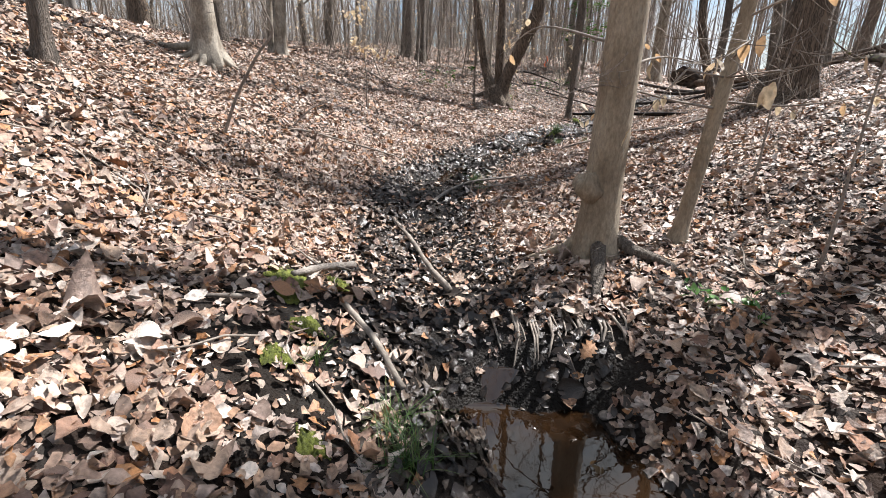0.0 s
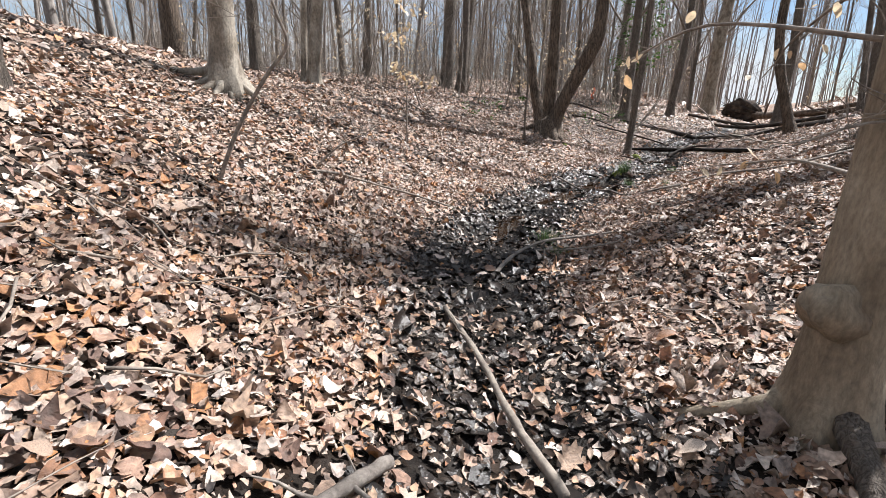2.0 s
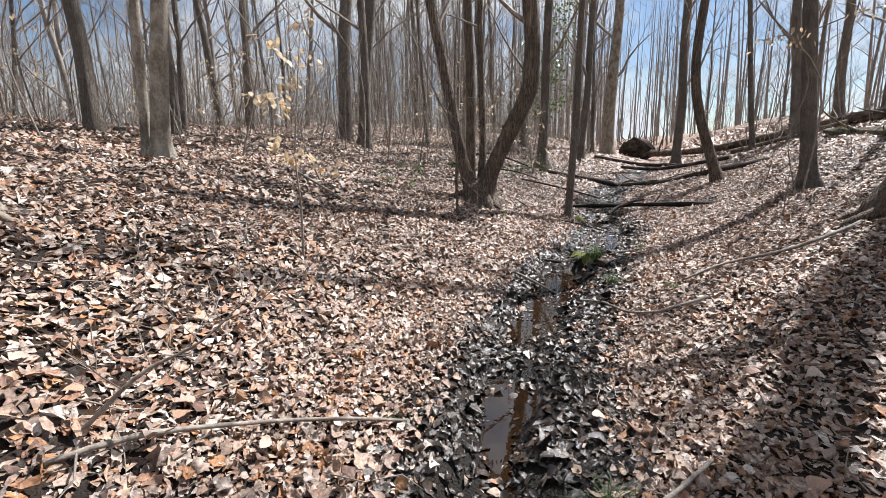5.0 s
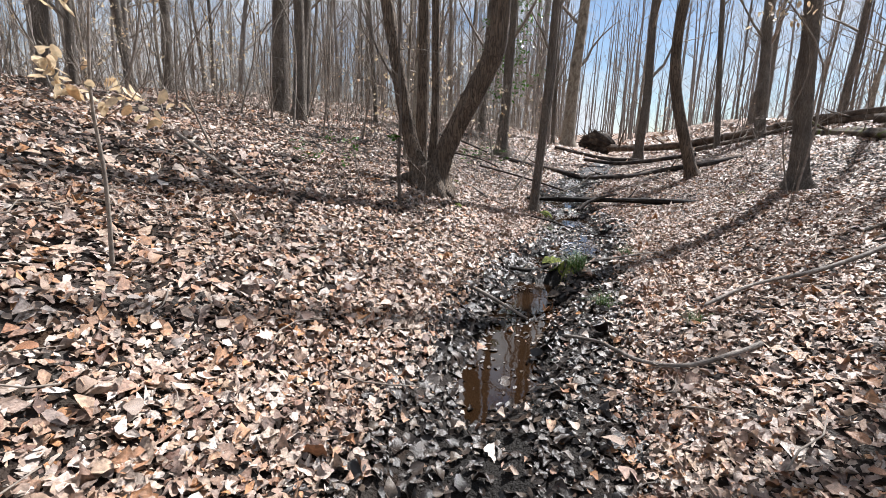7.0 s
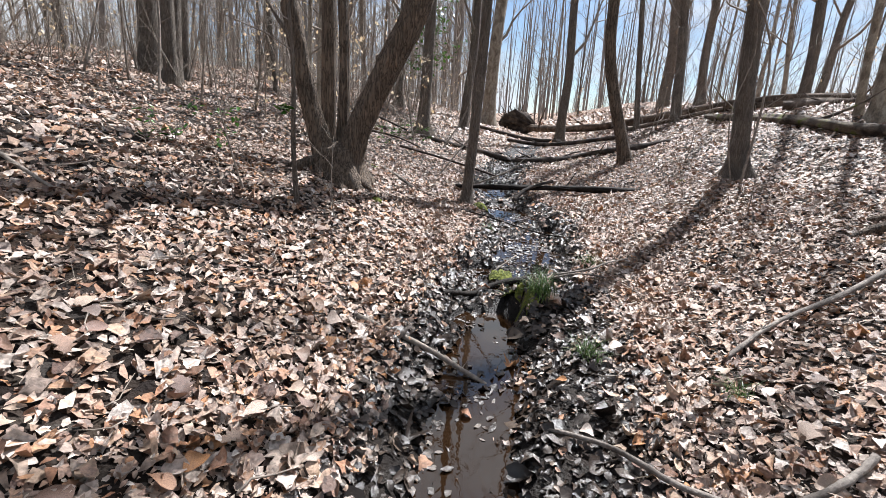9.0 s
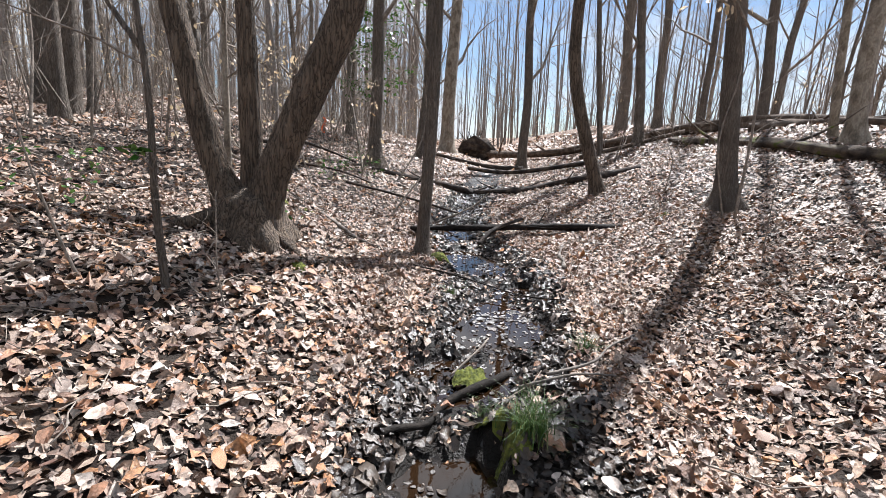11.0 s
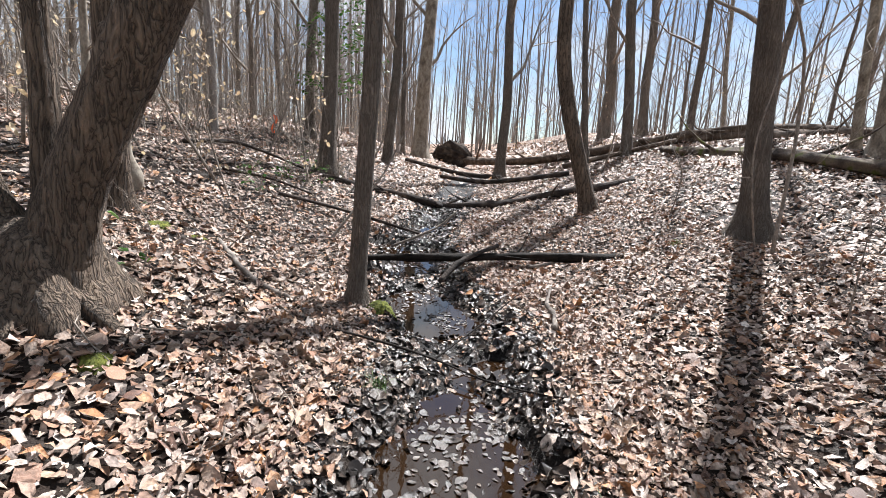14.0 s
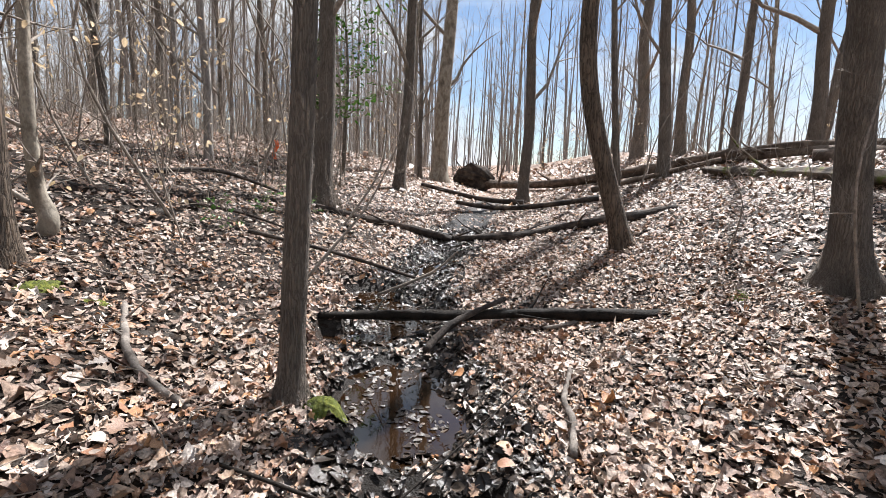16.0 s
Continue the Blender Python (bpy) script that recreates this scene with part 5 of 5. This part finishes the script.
# evergreen among the bare trees
holly = sapling(6.9, 25.2, [(0.05, 0, 1.5), (0.1, 0, 3.2), (0.0, 0, 5), (0.1, 0, 7.5)], 0.07, "slender evergreen tree with glossy green leaves", 81, 26, 0.25, 1.4, 1000, M_GREEN, 0.15, M_BARK_GREY, 0.3)
for x, y, n, sd in ((-0.4, 13.2, 60, 1), (-0.1, 13.5, 40, 2), (3.9, 18.7, 60, 3), (4.4, 18.9, 50, 4), (3.3, 17.6, 40, 5), (1.9, 14.0, 12, 6)):
    sapling(x, y, [(0.05, 0, 0.15), (0.08, 0.04, 0.35)], 0.006, "low green-leaved shrub in the leaf litter", 820 + sd, 7, 0.2, 0.4, n, M_GREEN, 0.07, None, 0.3)

for x, y, n, sd in ((1.5, 2.5, 22, 11), (1.75, 2.45, 16, 12)):
    sapling(x, y, [(0.02, 0, 0.05), (0.03, 0.02, 0.1)], 0.005, "low pale green leafy plant beside the bare roots", 820 + sd, 6, 0.2, 0.14, n, M_GREEN, 0.07, None, 0.2)

# marking flag far up the slope
flag = new("marker_flag")
flag.location = (4.75, 23.9, float(land(4.75, 23.9)))
tagged(flag, "orange marking ribbon on a thin stake", "marker flag")
root("stake", flag, [(0, 0, -0.1), (0, 0, 0.3), (0.02, 0, 0.75)], 0.012, 0.009, M_DEADWOOD, 6)
V = [(0.02 + 0.05 * math.sin(i * 0.9) + s * 0.05, s * 0.03, 0.72 - 0.07 * i) for i in range(8) for s in (-1, 1)]
part("ribbon", fast_mesh("ribbon", V, grid_faces(8, 2), M_RIBBON), flag, "orange plastic ribbon")


# ---- grass, moss and stones ----
def tuft(x, y, n, h, seed, label="tuft of fresh green grass at the stream"):
    rnd = random.Random(seed)
    base = new("grass_tuft")
    base.location = (x, y, float(land(x, y)) + 0.01)
    tagged(base, label, "grass", "grass tufts")
    V, F = [], []
    for _ in range(n):
        a, bend, L = rnd.uniform(0, 6.28), rnd.uniform(0.3, 1.5), h * rnd.uniform(0.5, 1.25)
        px, py = rnd.gauss(0, h * 0.22), rnd.gauss(0, h * 0.22)
        k = len(V)
        for i in range(5):
            f = i / 4
            o, z, w = bend * L * f * f * 0.8, L * f * (1 - 0.35 * bend * f), 0.003 * (1 - f * 0.85)
            for sg in (-1, 1):
                V.append((px + math.cos(a) * o - math.sin(a) * w * sg, py + math.sin(a) * o + math.cos(a) * w * sg, z - 0.02))
        F += [(k + 2 * i, k + 2 * i + 1, k + 2 * i + 3, k + 2 * i + 2) for i in range(4)]
    part("grass", fast_mesh("grass", V, F, M_GRASS), base, kind="stuff")
    return base


for i, (x, y, n, h) in enumerate(((0.47, 6.05, 90, 0.2), (0.5, 5.6, 60, 0.14), (2.42, 10.3, 230, 0.24), (2.3, 9.55, 90, 0.17), (3.55, 11.05, 110, 0.18), (-0.05, 1.35, 90, 0.17), (-0.12, 1.5, 60, 0.15), (3.2, 12.6, 60, 0.14), (2.45, 10.75, 60, 0.15), (3.72, 13.85, 40, 0.12), (4.0, 19.0, 60, 0.15), (2.6, 8.75, 60, 0.14), (-0.55, 6.75, 30, 0.12), (-0.45, 1.7, 40, 0.1))):
    tuft(x, y, n, h, 900 + i)


def cushion(x, y, w, l, h, turn, seed, label="bright green cushion of moss", lift=0.0):
    rnd = random.Random(seed)
    base_z = float(land(x, y)) + lift
    nu, nv = 22, 22
    ph = [rnd.uniform(0, 6.28) for _ in range(4)]
    V = []
    for i in range(nu):
        for j in range(nv):
            u, v = i / (nu - 1) * 2 - 1.0001, j / (nv - 1) * 2 - 1.0001
            disc = max(abs(u), abs(v)) / math.hypot(u, v) * (1 + 0.25 * math.sin(2 * math.atan2(v, u) + ph[2]) + 0.15 * math.sin(5 * math.atan2(v, u) + ph[3]))
            u, v = u * disc, v * disc
            rr = math.hypot(u, v) * (1 + 0.2 * math.sin(3 * math.atan2(v, u) + ph[0]) + 0.12 * math.sin(7 * math.atan2(v, u) + ph[1]))
            px, py = x + (u * w * math.cos(turn) - v * l * math.sin(turn)), y + (u * w * math.sin(turn) + v * l * math.cos(turn))
            z = float(land(px, py)) - base_z + lift + h * 0.8 * max(-0.6, 1 - rr * rr) - 0.006 + 0.008 * math.sin(u * 17 + ph[2]) * math.sin(v * 15 + ph[3]) + rnd.uniform(-0.004, 0.004)
            V.append((px - x, py - y, z))
    ob = new("moss", fast_mesh("moss", V, grid_faces(nu, nv), M_MOSS))
    ob.location = (x, y, base_z)
    return tagged(ob, label, "moss")


for i, (x, y, w, l, h, tn, lift) in enumerate(((-0.7, 2.2, 0.12, 0.15, 0.035, 0.3, 0.025), (-0.5, 2.42, 0.06, 0.09, 0.035, 0.8, 0.025), (-0.52, 1.88, 0.06, 0.08, 0.03, 0.1, 0.02), (-0.55, 1.6, 0.05, 0.07, 0.025, 0.6, 0.02), (-0.35, 1.3, 0.06, 0.08, 0.03, 0.9, 0.0), (2.6, 11.16, 0.15, 0.09, 0.06, 0.4, 0.09), (2.4, 10.55, 0.14, 0.12, 0.05, 0.5, 0.0), (2.3, 10.3, 0.13, 0.12, 0.04, 0.2, 0.0), (2.02, 15.3, 0.15, 0.1, 0.06, 0.4, 0.0), (3.8, 13.88, 0.13, 0.1, 0.1, 0.2, 0.02), (1.75, 12.78, 0.09, 0.06, 0.06, 0.4, 0.02), (7.9, 13.7, 0.2, 0.12, 0.03, 0.4, 0.0), (2.36, 15.2, 0.1, 0.06, 0.04, 0.1, 0.0))):
    cushion(x, y, w, l, h, tn, 950 + i, lift=lift)


def stone(x, y, r, seed, label="small rounded grey stone at the pool"):
    rnd = random.Random(seed)
    ph = [rnd.uniform(0, 6.28) for _ in range(3)]
    z = float(land(x, y))
    pts = [(x * 0, y * 0, -r * 0.5 + r * 1.4 * i / 7) for i in range(8)]
    g = Geo().tube(pts, [r * max(0.1, math.sin(math.pi * (i + 0.4) / 7.8)) for i in range(8)], 14, lambda i, a: 1 + 0.15 * math.sin(2 * a + ph[0]) + 0.07 * math.sin(5 * a + ph[1] + i))
    ob = new("stone", g.mesh("stone", M_DEADWOOD))
    ob.location = (x, y, z)
    return tagged(ob, label, "stone")


stone(0.86, 2.0, 0.035, 1, "small rounded grey stone beside the pool")
stone(0.35, 7.35, 0.06, 2, "muddy stone lying in the stream")


# thin roots hanging over the cut bank of the first pool
bank_roots = new("bank_roots")
bank_roots.location = (0.7, 2.35, float(land(0.7, 2.35)))
tagged(bank_roots, "thin dark roots hanging down the cut bank", "roots")
rnd = random.Random(55)
for k in range(22):
    x, y = rnd.uniform(0.25, 1.25), 2.38 + rnd.uniform(-0.05, 0.12)
    top = float(land(x, y)) + 0.03
    ln = rnd.uniform(0.12, 0.34)
    dx = rnd.uniform(-0.12, 0.12)
    root("root", bank_roots, [(x - 0.7, y + 0.1 - 2.35, top - bank_roots.location.z), (x + dx * 0.2 - 0.7, y - 0.08 - 2.35, top - 0.01 - bank_roots.location.z), (x + dx * 0.6 - 0.7, y - 0.17 - 2.35, top - ln * 0.5 - bank_roots.location.z), (x + dx - 0.7, y - 0.19 - 2.35, top - ln - bank_roots.location.z)], rnd.uniform(0.004, 0.011), 0.002, M_TWIG, 5)

# ---- the largest leaves, one by one, on top of the litter beside the walk ----
rnd = random.Random(91)
leaf_meshes = []
for k in range(10):
    q = np.random.default_rng(60 + k)
    shape, faces = leaf_shape((0, 1, 2, 0, 1, 3, 2, 1, 0, 2)[k], 9)
    shape = shape.reshape(-1, 3).copy()
    sx, wy2 = shape[:, 0] - 0.5, shape[:, 1] * q.uniform(0.8, 1.15)
    z = 0.5 * q.normal(0.2, 0.5) * wy2 ** 2 * 3 + np.abs(wy2) * q.uniform(-0.1, 0.35) + q.normal(0, 0.3) * sx ** 2 + q.normal(0, 0.25) * sx * wy2 * 3 + q.normal(0, 0.012, len(sx))
    leaf_meshes.append(fast_mesh("leaf", np.stack([sx, wy2, z], -1), faces, M_LEAF_ONE))
placed = 0
while placed < 290:
    y = rnd.uniform(0.9, 14.5)
    x = float(np.interp(y, WALK_Y, WALK_X)) + rnd.uniform(-2.4, 2.4)
    d = float(off_stream(x, y))
    if abs(d) < 0.5 and rnd.random() < 0.8 or float(carve(x, y)) > 0.05:
        continue
    ob = new("leaf", leaf_meshes[placed % 10])
    ob.parent = ground
    e = 0.1
    n = Vector((-(float(land(x + e, y)) - float(land(x - e, y))) / (2 * e) + rnd.gauss(0, 0.16), -(float(land(x, y + e)) - float(land(x, y - e))) / (2 * e) + rnd.gauss(0, 0.16), 1)).normalized()
    L = rnd.uniform(0.07, 0.12)
    ob.matrix_basis = Matrix.Translation((x, y, float(land(x, y)) + 0.055)) @ n.to_track_quat("Z", "Y").to_matrix().to_4x4() @ pose(0, 0, 0, 0, 0, rnd.uniform(0, 360)) @ Matrix.Diagonal((L, L, L, 1))
    placed += 1


# ---- spiky seed balls ----
for x, y in ((-0.56, 1.1), (-0.49, 1.12)):
    bm = bmesh.new()
    bmesh.ops.create_icosphere(bm, subdivisions=3, radius=0.017)
    for i, v in enumerate(bm.verts):
        v.co *= 1.35 if i % 3 == 0 else 0.92
    me = bpy.data.meshes.new("seed_ball")
    bm.to_mesh(me)
    bm.free()
    me.materials.append(M_WETWOOD)
    ob = new("seed_ball", me)
    ob.location = (x, y, float(land(x, y)) + 0.05)
    tagged(ob, "small dark brown spiky seed ball on the leaves", "seed ball")
